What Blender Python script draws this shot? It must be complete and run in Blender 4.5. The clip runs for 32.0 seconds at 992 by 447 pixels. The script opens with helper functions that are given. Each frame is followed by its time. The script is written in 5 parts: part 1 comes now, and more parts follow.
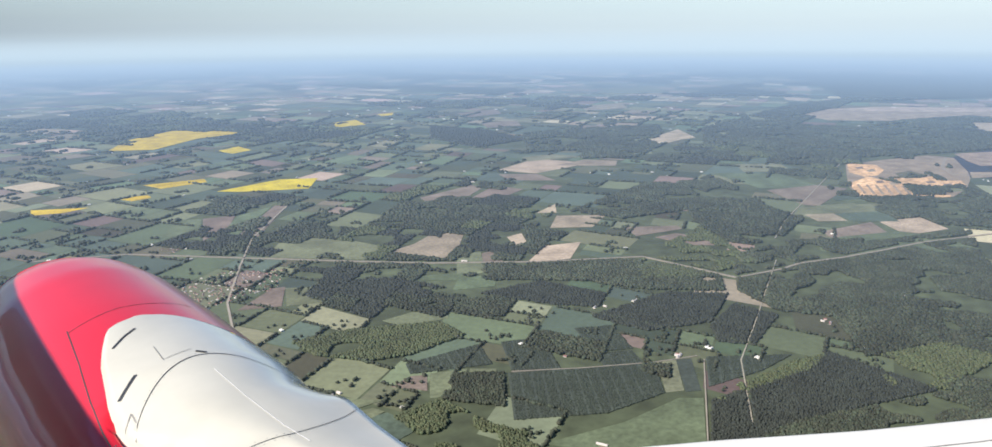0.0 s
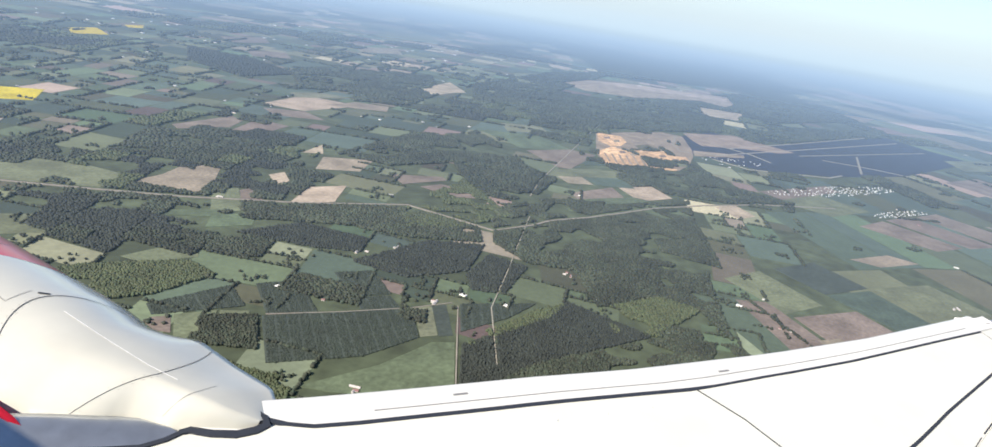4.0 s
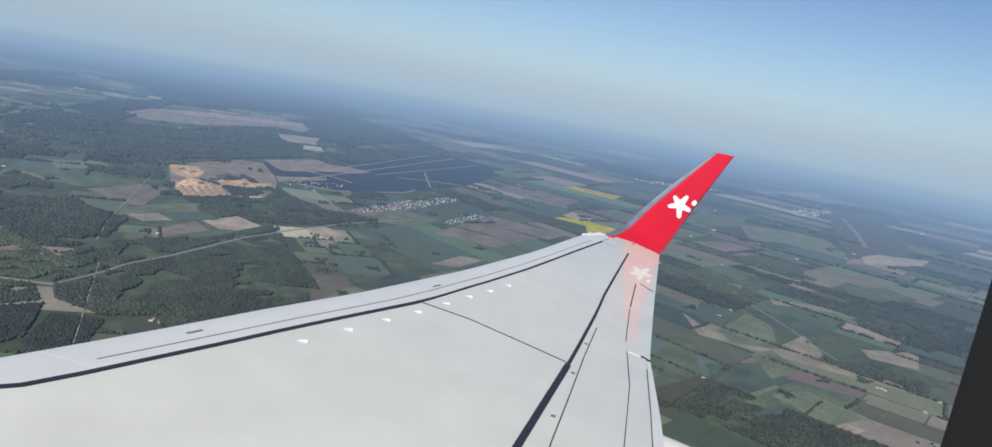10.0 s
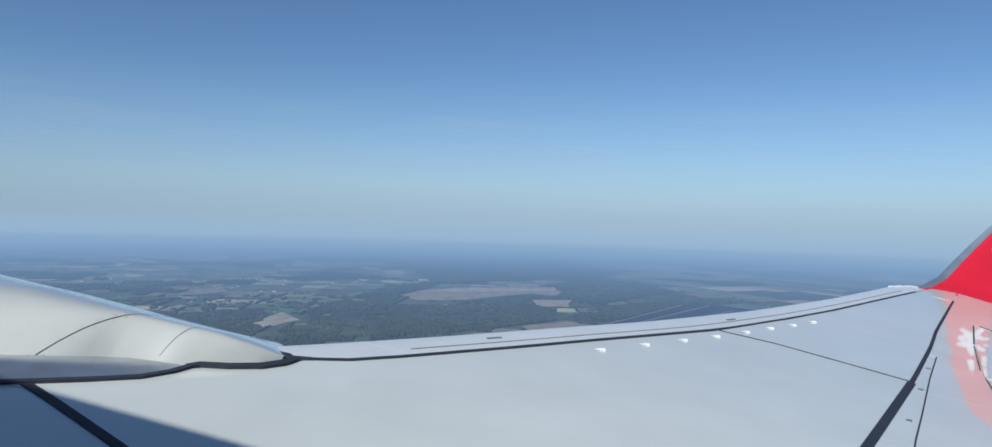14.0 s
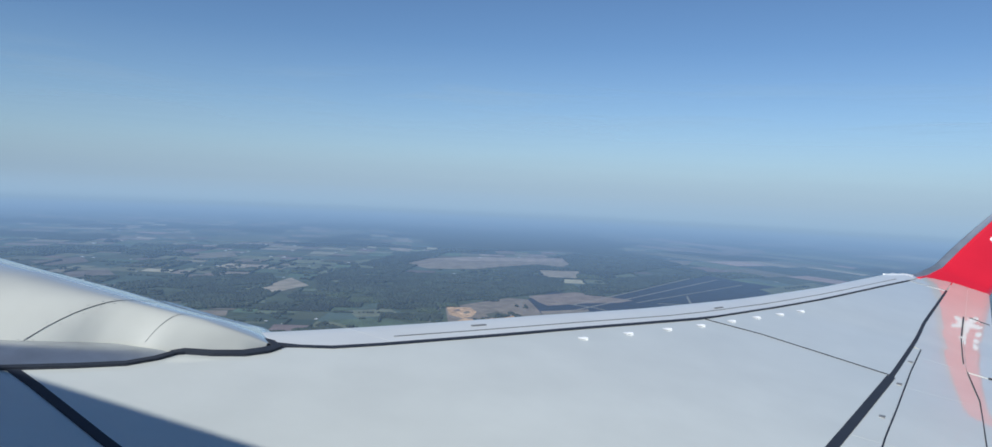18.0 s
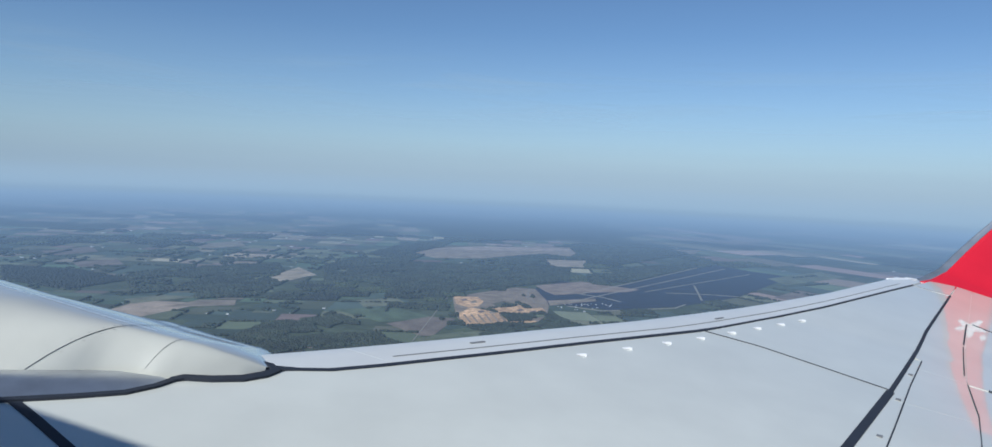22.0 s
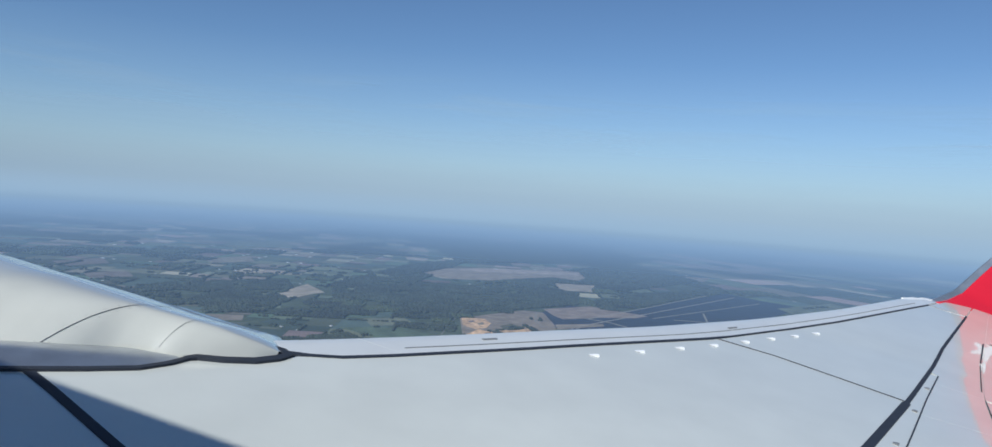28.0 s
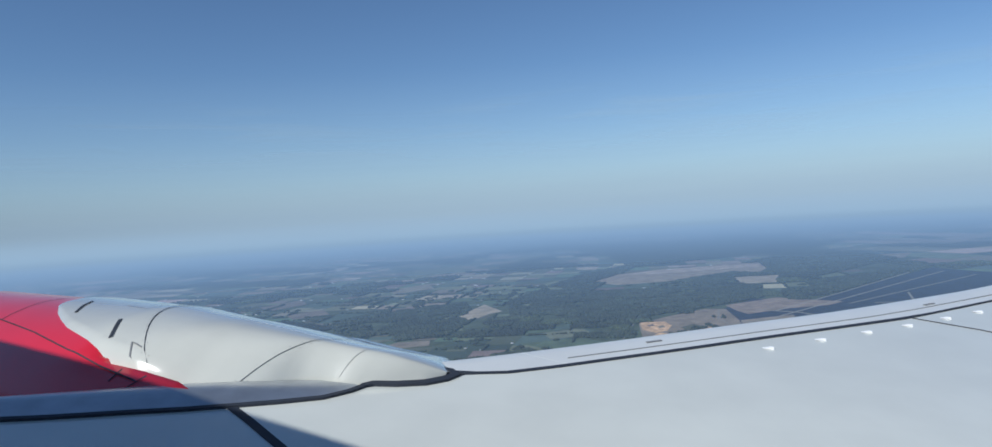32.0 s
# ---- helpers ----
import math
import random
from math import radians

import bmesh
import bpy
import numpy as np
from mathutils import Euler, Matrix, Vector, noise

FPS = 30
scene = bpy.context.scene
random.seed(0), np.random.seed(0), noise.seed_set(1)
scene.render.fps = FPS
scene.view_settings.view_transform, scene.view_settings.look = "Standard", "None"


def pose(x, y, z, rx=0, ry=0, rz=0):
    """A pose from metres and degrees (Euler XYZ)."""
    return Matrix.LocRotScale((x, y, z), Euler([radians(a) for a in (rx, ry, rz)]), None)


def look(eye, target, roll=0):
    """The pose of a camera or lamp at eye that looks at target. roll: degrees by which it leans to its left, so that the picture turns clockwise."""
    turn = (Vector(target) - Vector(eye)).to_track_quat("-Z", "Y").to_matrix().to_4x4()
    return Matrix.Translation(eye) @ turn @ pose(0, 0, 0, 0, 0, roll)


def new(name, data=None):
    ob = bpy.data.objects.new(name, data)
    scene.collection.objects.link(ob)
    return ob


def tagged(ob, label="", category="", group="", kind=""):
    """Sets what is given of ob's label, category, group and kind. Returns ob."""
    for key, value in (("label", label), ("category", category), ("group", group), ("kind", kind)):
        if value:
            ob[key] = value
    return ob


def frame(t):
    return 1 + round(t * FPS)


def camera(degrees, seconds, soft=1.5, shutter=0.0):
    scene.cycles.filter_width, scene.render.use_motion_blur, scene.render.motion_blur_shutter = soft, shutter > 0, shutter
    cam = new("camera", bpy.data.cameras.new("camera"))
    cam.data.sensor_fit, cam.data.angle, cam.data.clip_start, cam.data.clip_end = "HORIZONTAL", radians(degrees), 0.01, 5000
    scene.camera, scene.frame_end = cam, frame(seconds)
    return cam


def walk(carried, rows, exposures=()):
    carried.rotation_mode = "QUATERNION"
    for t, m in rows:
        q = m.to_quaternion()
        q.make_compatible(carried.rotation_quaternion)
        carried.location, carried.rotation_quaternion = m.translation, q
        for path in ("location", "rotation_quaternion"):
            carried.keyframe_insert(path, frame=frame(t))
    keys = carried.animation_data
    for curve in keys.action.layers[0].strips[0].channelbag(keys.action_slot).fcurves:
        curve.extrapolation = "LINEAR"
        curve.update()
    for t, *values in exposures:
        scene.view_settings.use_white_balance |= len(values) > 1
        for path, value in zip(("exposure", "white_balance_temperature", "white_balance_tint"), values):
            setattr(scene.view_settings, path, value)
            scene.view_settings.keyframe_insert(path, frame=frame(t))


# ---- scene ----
SECONDS = 32.0
cam = camera(68.17, SECONDS)

# Seconds, place (m) and turn (degrees) of the camera.
PATH = [
    (0.0, 1.420, -1.300, 137.066, 75.27, 0.50, -42.08),
    (0.5, 1.277, -1.279, 137.064, 75.08, 0.07, -42.83),
    (1.0, 1.144, -1.181, 137.022, 74.39, -0.52, -43.78),
    (1.5, 1.058, -1.116, 136.966, 74.67, -0.87, -44.57),
    (2.0, 0.991, -1.069, 136.929, 75.07, -0.30, -44.63),
    (2.5, 0.873, -1.112, 136.995, 74.85, -1.98, -45.77),
    (3.0, 0.750, -1.189, 137.127, 73.44, -4.33, -51.14),
    (3.5, 0.524, -1.224, 137.340, 71.74, -6.21, -55.61),
    (4.0, 0.288, -1.239, 137.461, 72.22, -8.64, -58.46),
    (4.5, 0.155, -1.160, 137.544, 73.32, -10.80, -60.31),
    (6.5, -0.072, -0.712, 137.353, 74.06, -13.10, -67.67),
    (7.0, -0.062, -0.618, 137.173, 74.45, -13.77, -68.40),
    (7.5, -0.084, -0.540, 137.016, 75.36, -14.08, -70.69),
    (8.0, -0.168, -0.450, 136.938, 76.49, -14.28, -76.09),
    (8.5, -0.160, -0.270, 136.812, 77.32, -14.34, -82.02),
    (9.0, -0.160, -0.270, 136.674, 77.11, -13.47, -87.75),
    (9.5, -0.160, -0.270, 136.465, 77.08, -11.83, -92.12),
    (10.0, -0.160, -0.270, 136.189, 79.57, -9.83, -90.85),
    (10.5, -0.037, -0.159, 135.914, 80.74, -8.80, -87.05),
    (11.0, 0.007, -0.105, 135.683, 82.40, -7.47, -81.74),
    (11.5, 0.018, -0.065, 135.486, 83.74, -5.22, -77.81),
    (12.0, 0.016, -0.040, 135.321, 84.26, -3.95, -75.92),
    (12.5, -0.024, -0.038, 135.180, 85.44, -3.38, -74.18),
    (13.0, -0.042, -0.044, 135.040, 87.15, -2.73, -73.45),
    (13.5, -0.074, -0.064, 134.920, 88.41, -2.14, -72.64),
    (14.0, -0.089, -0.084, 134.821, 89.89, -1.65, -72.15),
    (14.5, -0.096, -0.093, 134.746, 90.08, -1.67, -71.84),
    (16.5, -0.111, -0.197, 134.776, 89.45, -1.23, -71.35),
    (17.0, -0.109, -0.226, 134.842, 88.71, -1.80, -71.24),
    (17.5, -0.105, -0.251, 134.915, 88.11, -2.16, -71.43),
    (18.0, -0.100, -0.274, 134.987, 87.51, -2.75, -71.41),
    (18.5, -0.099, -0.296, 135.053, 87.07, -2.28, -70.99),
    (19.0, -0.096, -0.318, 135.109, 86.08, -2.51, -69.95),
    (19.5, -0.093, -0.334, 135.156, 85.44, -2.79, -69.94),
    (20.0, -0.091, -0.338, 135.191, 85.89, -2.47, -70.26),
    (20.5, -0.088, -0.337, 135.214, 86.15, -2.35, -70.51),
    (21.0, -0.087, -0.334, 135.227, 86.47, -2.43, -70.73),
    (21.5, -0.087, -0.330, 135.229, 86.65, -2.70, -71.04),
    (22.0, -0.087, -0.328, 135.221, 86.65, -2.65, -70.87),
    (22.5, -0.088, -0.324, 135.208, 86.68, -2.65, -70.99),
    (23.0, -0.089, -0.324, 135.188, 86.69, -2.93, -70.88),
    (23.5, -0.092, -0.326, 135.168, 86.53, -3.21, -70.76),
    (24.0, -0.093, -0.328, 135.149, 86.56, -3.21, -70.64),
    (24.5, -0.097, -0.329, 135.131, 87.34, -2.86, -71.25),
    (26.5, -0.095, -0.269, 135.048, 88.22, -2.75, -70.86),
    (27.0, -0.098, -0.278, 135.035, 88.16, -3.15, -70.31),
    (27.5, -0.101, -0.289, 135.022, 88.25, -3.45, -70.05),
    (28.0, -0.104, -0.299, 135.009, 88.34, -4.14, -70.05),
    (28.5, -0.107, -0.310, 134.997, 88.36, -3.98, -69.89),
    (29.0, -0.111, -0.329, 134.986, 88.70, -4.11, -69.73),
    (29.5, -0.115, -0.352, 134.976, 88.90, -3.93, -69.53),
    (30.0, -0.119, -0.372, 134.968, 88.55, -4.24, -69.27),
    (30.5, -0.119, -0.391, 134.964, 88.60, -3.33, -68.38),
    (31.0, -0.106, -0.403, 134.972, 88.60, -1.28, -65.49),
    (31.5, -0.088, -0.415, 134.992, 88.29, 2.21, -60.78),
    (32.0, -0.070, -0.439, 135.007, 89.06, 3.51, -57.37),
]

EXPOSURES = [(0.0, 0.80, 7100, 11), (3.0, 0.80, 7100, 11), (4.0, 0.86, 7100, 11), (7.0, 0.54, 6950, 12), (9.0, 0.20, 6650, 11), (11.0, 0.06, 6250, 9), (13.0, 0.02, 5900, 7), (32.0, 0.02, 5900, 7)]
walk(cam, [(r[0], pose(*r[1:])) for r in PATH], EXPOSURES)

# ---- light ----
SUN_WAY = Vector((-0.765, 0.19, 0.664)).normalized()   # towards the sun
sun_el = math.asin(SUN_WAY.z)
sun_az = math.atan2(SUN_WAY.x, SUN_WAY.y)
world = bpy.data.worlds.new("sky")
scene.world = world
world.use_nodes = True
wn = world.node_tree.nodes
sky = wn.new("ShaderNodeTexSky")
sky.sky_type = "NISHITA"
sky.sun_disc = False
sky.sun_elevation, sky.sun_rotation = sun_el, sun_az
sky.altitude, sky.air_density, sky.dust_density, sky.ozone_density = 1300, 1.0, 0.15, 4.5
wn["Background"].inputs["Strength"].default_value = 0.085
world.node_tree.links.new(sky.outputs[0], wn["Background"].inputs["Color"])
sun_lamp = bpy.data.lights.new("sun", "SUN")
sun_lamp.energy, sun_lamp.angle, sun_lamp.color = 4.2, radians(0.53), (1.0, 0.95, 0.87)
new("sun", sun_lamp).matrix_world = look(SUN_WAY * 400, (0, 0, 0))

# ---- materials ----


def material(name, colour, rough=0.6, metal=0.0, vary=0.12, grain=0.0, size=1.0, coat=0.0, per="object", bump=0.0, coarse=0.0):
    """A painted, grown or earthen surface: piece-to-piece variation, fine grain, broad stains and relief."""
    m = bpy.data.materials.new(name)
    m.use_nodes = True
    nt, ns = m.node_tree, m.node_tree.nodes
    b = ns["Principled BSDF"]
    b.inputs["Roughness"].default_value, b.inputs["Metallic"].default_value = rough, metal
    b.inputs["Coat Weight"].default_value, b.inputs["Coat Roughness"].default_value = coat, 0.04
    co = ns.new("ShaderNodeTexCoord")
    hsv = ns.new("ShaderNodeHueSaturation")
    hsv.inputs["Color"].default_value = (*colour, 1)
    if per == "island":
        ran = ns.new("ShaderNodeNewGeometry").outputs["Random Per Island"]
    else:
        ran = ns.new("ShaderNodeObjectInfo").outputs["Random"]
    span = ns.new("ShaderNodeMapRange")
    span.inputs["To Min"].default_value, span.inputs["To Max"].default_value = 1 - vary, 1 + vary
    nt.links.new(ran, span.inputs["Value"])
    hue = ns.new("ShaderNodeMapRange")
    hue.inputs["To Min"].default_value, hue.inputs["To Max"].default_value = 0.5 - vary * 0.12, 0.5 + vary * 0.12
    turn = ns.new("ShaderNodeMath")
    turn.operation = "FRACT"
    times = ns.new("ShaderNodeMath")
    times.operation, times.inputs[1].default_value = "MULTIPLY", 7.31
    nt.links.new(ran, times.inputs[0])
    nt.links.new(times.outputs[0], turn.inputs[0])
    nt.links.new(turn.outputs[0], hue.inputs["Value"])
    nt.links.new(hue.outputs[0], hsv.inputs["Hue"])
    value = span.outputs[0]
    for amount, scale, detail in ((grain, 1.0 / size, 6.0), (coarse, 0.12 / size, 3.0)):
        if amount:
            tex = ns.new("ShaderNodeTexNoise")
            tex.inputs["Scale"].default_value, tex.inputs["Detail"].default_value = scale, detail
            nt.links.new(co.outputs["Object"], tex.inputs["Vector"])
            rng = ns.new("ShaderNodeMapRange")
            rng.inputs["From Min"].default_value, rng.inputs["From Max"].default_value = 0.3, 0.7
            rng.inputs["To Min"].default_value, rng.inputs["To Max"].default_value = 1 - amount, 1 + amount
            nt.links.new(tex.outputs["Fac"], rng.inputs["Value"])
            mul = ns.new("ShaderNodeMath")
            mul.operation = "MULTIPLY"
            nt.links.new(value, mul.inputs[0])
            nt.links.new(rng.outputs[0], mul.inputs[1])
            value = mul.outputs[0]
            if bump and scale == 1.0 / size:
                bm_ = ns.new("ShaderNodeBump")
                bm_.inputs["Strength"].default_value, bm_.inputs["Distance"].default_value = bump, size * 0.3
                nt.links.new(tex.outputs["Fac"], bm_.inputs["Height"])
                nt.links.new(bm_.outputs[0], b.inputs["Normal"])
    nt.links.new(value, hsv.inputs["Value"])
    nt.links.new(hsv.outputs[0], b.inputs["Base Color"])
    return m


EARTH = {
    "grass": (0.088, 0.130, 0.062), "green": (0.060, 0.100, 0.068), "lime": (0.128, 0.155, 0.076), "pale": (0.165, 0.180, 0.10),
    "dark": (0.045, 0.066, 0.052), "brown": (0.185, 0.140, 0.112), "tan": (0.25, 0.205, 0.14), "sand": (0.37, 0.29, 0.20),
    "rape": (0.496, 0.376, 0.024), "heath": (0.27, 0.20, 0.14), "sandpit": (0.55, 0.36, 0.21), "solar": (0.018, 0.026, 0.048),
    "olive": (0.095, 0.098, 0.052),
}
MUTED = {k: (c if k in ("rape", "sandpit", "solar") else tuple(0.74 * v + 0.26 * (0.3 * c[0] + 0.5 * c[1] + 0.2 * c[2]) for v in c)) for k, c in EARTH.items()}
SOIL = {k: material("soil_" + k, c, 0.9, vary=0.10, grain=0.24, size=2.2, coarse=0.28, bump=0.4) for k, c in MUTED.items()}
SOILS = {k: material("soils_" + k, c, 0.9, vary=0.45, grain=0.14, size=3.0, per="island", coarse=0.12) for k, c in MUTED.items()}
SOIL["sandpit"] = material("quarry_sand", EARTH["sandpit"], 0.9, vary=0.0, grain=0.5, size=5.0, coarse=0.35, bump=0.15)
GROUND = material("ground_cover", (0.055, 0.074, 0.042), 0.95, grain=0.35, size=9.0, coarse=0.35)
LEAF = {
    "conifer": material("spruce_needles", (0.025, 0.032, 0.027), 0.8, vary=0.30, per="island", grain=0.2, size=12.0),
    "mixed": material("mixed_foliage", (0.036, 0.046, 0.030), 0.8, vary=0.40, per="island", grain=0.35, size=20.0, coarse=0.3),
    "birch": material("spring_foliage", (0.058, 0.074, 0.036), 0.75, vary=0.22, per="island", grain=0.2, size=12.0),
    "plant": material("plantation_foliage", (0.023, 0.034, 0.025), 0.8, vary=0.25, per="island", grain=0.15, size=12.0),
}
ROAD = material("pale_road", (0.27, 0.25, 0.21), 0.9, grain=0.15, size=4.0)
ASPHALT = material("worn_asphalt", (0.22, 0.22, 0.21), 0.85, grain=0.15, size=4.0)
HOUSE_WALL = material("house_wall", (0.62, 0.58, 0.52), 0.8, vary=0.3)
HOUSE_ROOF = material("tiled_roof", (0.20, 0.12, 0.10), 0.8, vary=0.5, per="island")
PALE_ROOF = material("pale_roofs", (0.58, 0.57, 0.55), 0.6, vary=0.45, per="island")
SHED_ROOF = material("sheet_roof", (0.42, 0.40, 0.38), 0.6, vary=0.6, per="island")

WING_GREY = material("wing_paint", (0.685, 0.69, 0.625), 0.30, vary=0.0, grain=0.04, size=0.5, coarse=0.07, coat=1.0)
SLAT_GREY = material("slat_paint", (0.66, 0.67, 0.66), 0.3, vary=0.0, grain=0.03, size=0.3, coarse=0.03, coat=0.4)
WHITE = material("cowl_paint", (0.55, 0.55, 0.50), 0.16, vary=0.0, grain=0.05, size=0.4, coarse=0.10, coat=1.0)
RED = material("red_paint", (0.62, 0.012, 0.03), 0.3, vary=0.0, grain=0.04, size=0.5, coat=0.7)
RUBBER = material("dark_seal", (0.022, 0.028, 0.042), 0.7, vary=0.0, grain=0.1, size=0.1)
METAL = material("bare_aluminium", (0.60, 0.62, 0.64), 0.30, metal=0.85, vary=0.0, grain=0.10, size=0.15, coarse=0.1)
EMBLEM = material("white_emblem", (0.85, 0.85, 0.85), 0.35, vary=0.0, grain=0.02, size=0.2)
WINDOW_SEAL = material("window_seal", (0.006, 0.007, 0.009), 0.75, vary=0.0, grain=0.1, size=0.02)
CABIN_GREY = material("cabin_plastic", (0.10, 0.11, 0.13), 0.6, vary=0.0, grain=0.08, size=0.05)
YELLOW = material("yellow_marking", (0.75, 0.50, 0.02), 0.5, vary=0.0, grain=0.05, size=0.05)
SCREW = material("screw_head", (0.30, 0.30, 0.30), 0.5, metal=0.5, vary=0.1)


def painted_haze_material(name, low, colour, brown):
    """Haze painted on a shell: see-through close by, closing with distance and thinning again with height."""
    m = bpy.data.materials.new(name)
    m.use_nodes = True
    nt, ns = m.node_tree, m.node_tree.nodes
    ns.remove(ns["Principled BSDF"])
    co = ns.new("ShaderNodeTexCoord")
    clear = ns.new("ShaderNodeBsdfTransparent")
    body = ns.new("ShaderNodeBsdfDiffuse")
    # fixed upward normal keeps the shell's slope from shading the painted haze
    upward = ns.new("ShaderNodeCombineXYZ")
    upward.inputs["Z"].default_value = 1.0
    nt.links.new(upward.outputs[0], body.inputs["Normal"])
    mix = ns.new("ShaderNodeMixShader")
    sep = ns.new("ShaderNodeSeparateXYZ")
    nt.links.new(co.outputs["Object"], sep.inputs[0])

    def maths(op, a, b_):
        n = ns.new("ShaderNodeMath")
        n.operation = op
        for i, v in enumerate((a, b_)):
            if isinstance(v, (int, float)):
                n.inputs[i].default_value = v
            else:
                nt.links.new(v, n.inputs[i])
        return n.outputs[0]

    def ramp(source, stops):
        r = ns.new("ShaderNodeValToRGB")
        els = r.color_ramp.elements
        els[0].position, els[0].color = stops[0][0], (*[stops[0][1]] * 3, 1)
        els[1].position, els[1].color = stops[-1][0], (*[stops[-1][1]] * 3, 1)
        for at, v in stops[1:-1]:
            els.new(at).color = (v, v, v, 1)
        nt.links.new(source, r.inputs[0])
        return r.outputs["Color"]

    flat = ns.new("ShaderNodeVectorMath")
    flat.operation = "MULTIPLY"
    flat.inputs[1].default_value = (1, 1, 0)
    nt.links.new(co.outputs["Object"], flat.inputs[0])
    far = ns.new("ShaderNodeVectorMath")
    far.operation = "LENGTH"
    nt.links.new(flat.outputs[0], far.inputs[0])
    # painted haze closes with distance from the middle
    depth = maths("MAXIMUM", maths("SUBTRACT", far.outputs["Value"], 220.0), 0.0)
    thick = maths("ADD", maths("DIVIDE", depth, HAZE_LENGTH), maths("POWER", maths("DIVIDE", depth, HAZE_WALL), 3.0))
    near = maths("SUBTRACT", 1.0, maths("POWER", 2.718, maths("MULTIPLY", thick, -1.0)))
    stretch = ns.new("ShaderNodeVectorMath")
    stretch.operation = "MULTIPLY"
    stretch.inputs[1].default_value = (0.0005, 0.0005, 0.010)
    nt.links.new(co.outputs["Object"], stretch.inputs[0])
    wisp = ns.new("ShaderNodeTexNoise")
    wisp.inputs["Scale"].default_value, wisp.inputs["Detail"].default_value = 2.0, 7.0
    nt.links.new(stretch.outputs[0], wisp.inputs["Vector"])
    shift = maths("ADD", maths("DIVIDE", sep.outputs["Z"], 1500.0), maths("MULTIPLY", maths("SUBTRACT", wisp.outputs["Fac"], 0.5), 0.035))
    # painted haze thins with height; a brownish band lies near the horizon
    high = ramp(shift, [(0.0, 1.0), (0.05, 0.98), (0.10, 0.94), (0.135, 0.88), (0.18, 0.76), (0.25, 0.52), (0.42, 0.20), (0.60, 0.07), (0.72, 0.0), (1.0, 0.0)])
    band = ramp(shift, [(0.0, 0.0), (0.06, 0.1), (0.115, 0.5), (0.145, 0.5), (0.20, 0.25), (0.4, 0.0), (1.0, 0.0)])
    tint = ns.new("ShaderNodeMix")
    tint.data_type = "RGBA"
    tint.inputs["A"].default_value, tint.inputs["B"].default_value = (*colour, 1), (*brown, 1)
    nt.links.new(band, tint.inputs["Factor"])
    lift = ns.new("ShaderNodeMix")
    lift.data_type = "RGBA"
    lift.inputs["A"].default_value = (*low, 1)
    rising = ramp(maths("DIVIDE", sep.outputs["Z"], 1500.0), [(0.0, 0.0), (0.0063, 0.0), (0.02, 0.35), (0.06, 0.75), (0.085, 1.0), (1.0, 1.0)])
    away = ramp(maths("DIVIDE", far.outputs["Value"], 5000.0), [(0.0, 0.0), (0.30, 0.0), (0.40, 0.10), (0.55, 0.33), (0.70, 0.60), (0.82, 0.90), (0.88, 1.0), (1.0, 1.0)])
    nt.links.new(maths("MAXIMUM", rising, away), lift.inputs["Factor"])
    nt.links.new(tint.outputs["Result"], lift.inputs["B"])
    # haze brightness is put into the colour, lighter with height
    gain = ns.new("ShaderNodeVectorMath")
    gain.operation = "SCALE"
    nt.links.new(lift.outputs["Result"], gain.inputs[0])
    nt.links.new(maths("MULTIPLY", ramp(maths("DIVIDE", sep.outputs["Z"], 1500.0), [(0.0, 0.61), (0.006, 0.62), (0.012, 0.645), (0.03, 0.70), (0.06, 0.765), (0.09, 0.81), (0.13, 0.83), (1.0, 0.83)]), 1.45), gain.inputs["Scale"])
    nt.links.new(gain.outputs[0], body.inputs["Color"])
    drawn = ns.new("ShaderNodeVectorMath")
    drawn.operation = "MULTIPLY"
    drawn.inputs[1].default_value = (0.0006, 0.0006, 0.007)
    nt.links.new(co.outputs["Object"], drawn.inputs[0])
    cirrus = ns.new("ShaderNodeTexNoise")
    cirrus.inputs["Scale"].default_value, cirrus.inputs["Detail"].default_value, cirrus.inputs["Distortion"].default_value = 1.3, 8.0, 0.6
    nt.links.new(drawn.outputs[0], cirrus.inputs["Vector"])
    streak = maths("MULTIPLY", ramp(cirrus.outputs["Fac"], [(0.0, 0.0), (0.5, 0.0), (0.72, 0.22), (1.0, 0.3)]),
                   ramp(maths("DIVIDE", sep.outputs["Z"], 1500.0), [(0.0, 0.0), (0.28, 0.0), (0.40, 1.0), (0.50, 1.0), (0.62, 0.0), (1.0, 0.0)]))
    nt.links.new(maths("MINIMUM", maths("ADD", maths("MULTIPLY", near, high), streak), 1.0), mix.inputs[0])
    nt.links.new(clear.outputs[0], mix.inputs[1])
    nt.links.new(body.outputs[0], mix.inputs[2])
    nt.links.new(mix.outputs[0], ns["Material Output"].inputs["Surface"])
    return m


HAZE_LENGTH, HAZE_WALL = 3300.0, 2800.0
# painted haze colours: over the land, at the horizon, brownish band
PAINTED_HAZE = painted_haze_material("haze", (0.335, 0.515, 0.755), (0.335, 0.445, 0.535), (0.315, 0.418, 0.51))

# ---- building helpers ----


def mesh_of(name, verts, faces, mat, smooth=False):
    me = bpy.data.meshes.new(name)
    me.from_pydata([tuple(v) for v in verts], [], faces)
    me.materials.append(mat)
    if smooth:
        me.polygons.foreach_set("use_smooth", [True] * len(me.polygons))
    me.update()
    return me


def part(name, data, parent, label=""):
    ob = new(name, data)
    ob.parent = parent
    if label:
        ob["label"] = label
    return ob


def inside(x, y, poly):
    hit = False
    for (ax, ay), (bx, by) in zip(poly, poly[1:] + poly[:1]):
        if (ay > y) != (by > y) and x < (bx - ax) * (y - ay) / (by - ay) + ax:
            hit = not hit
    return hit


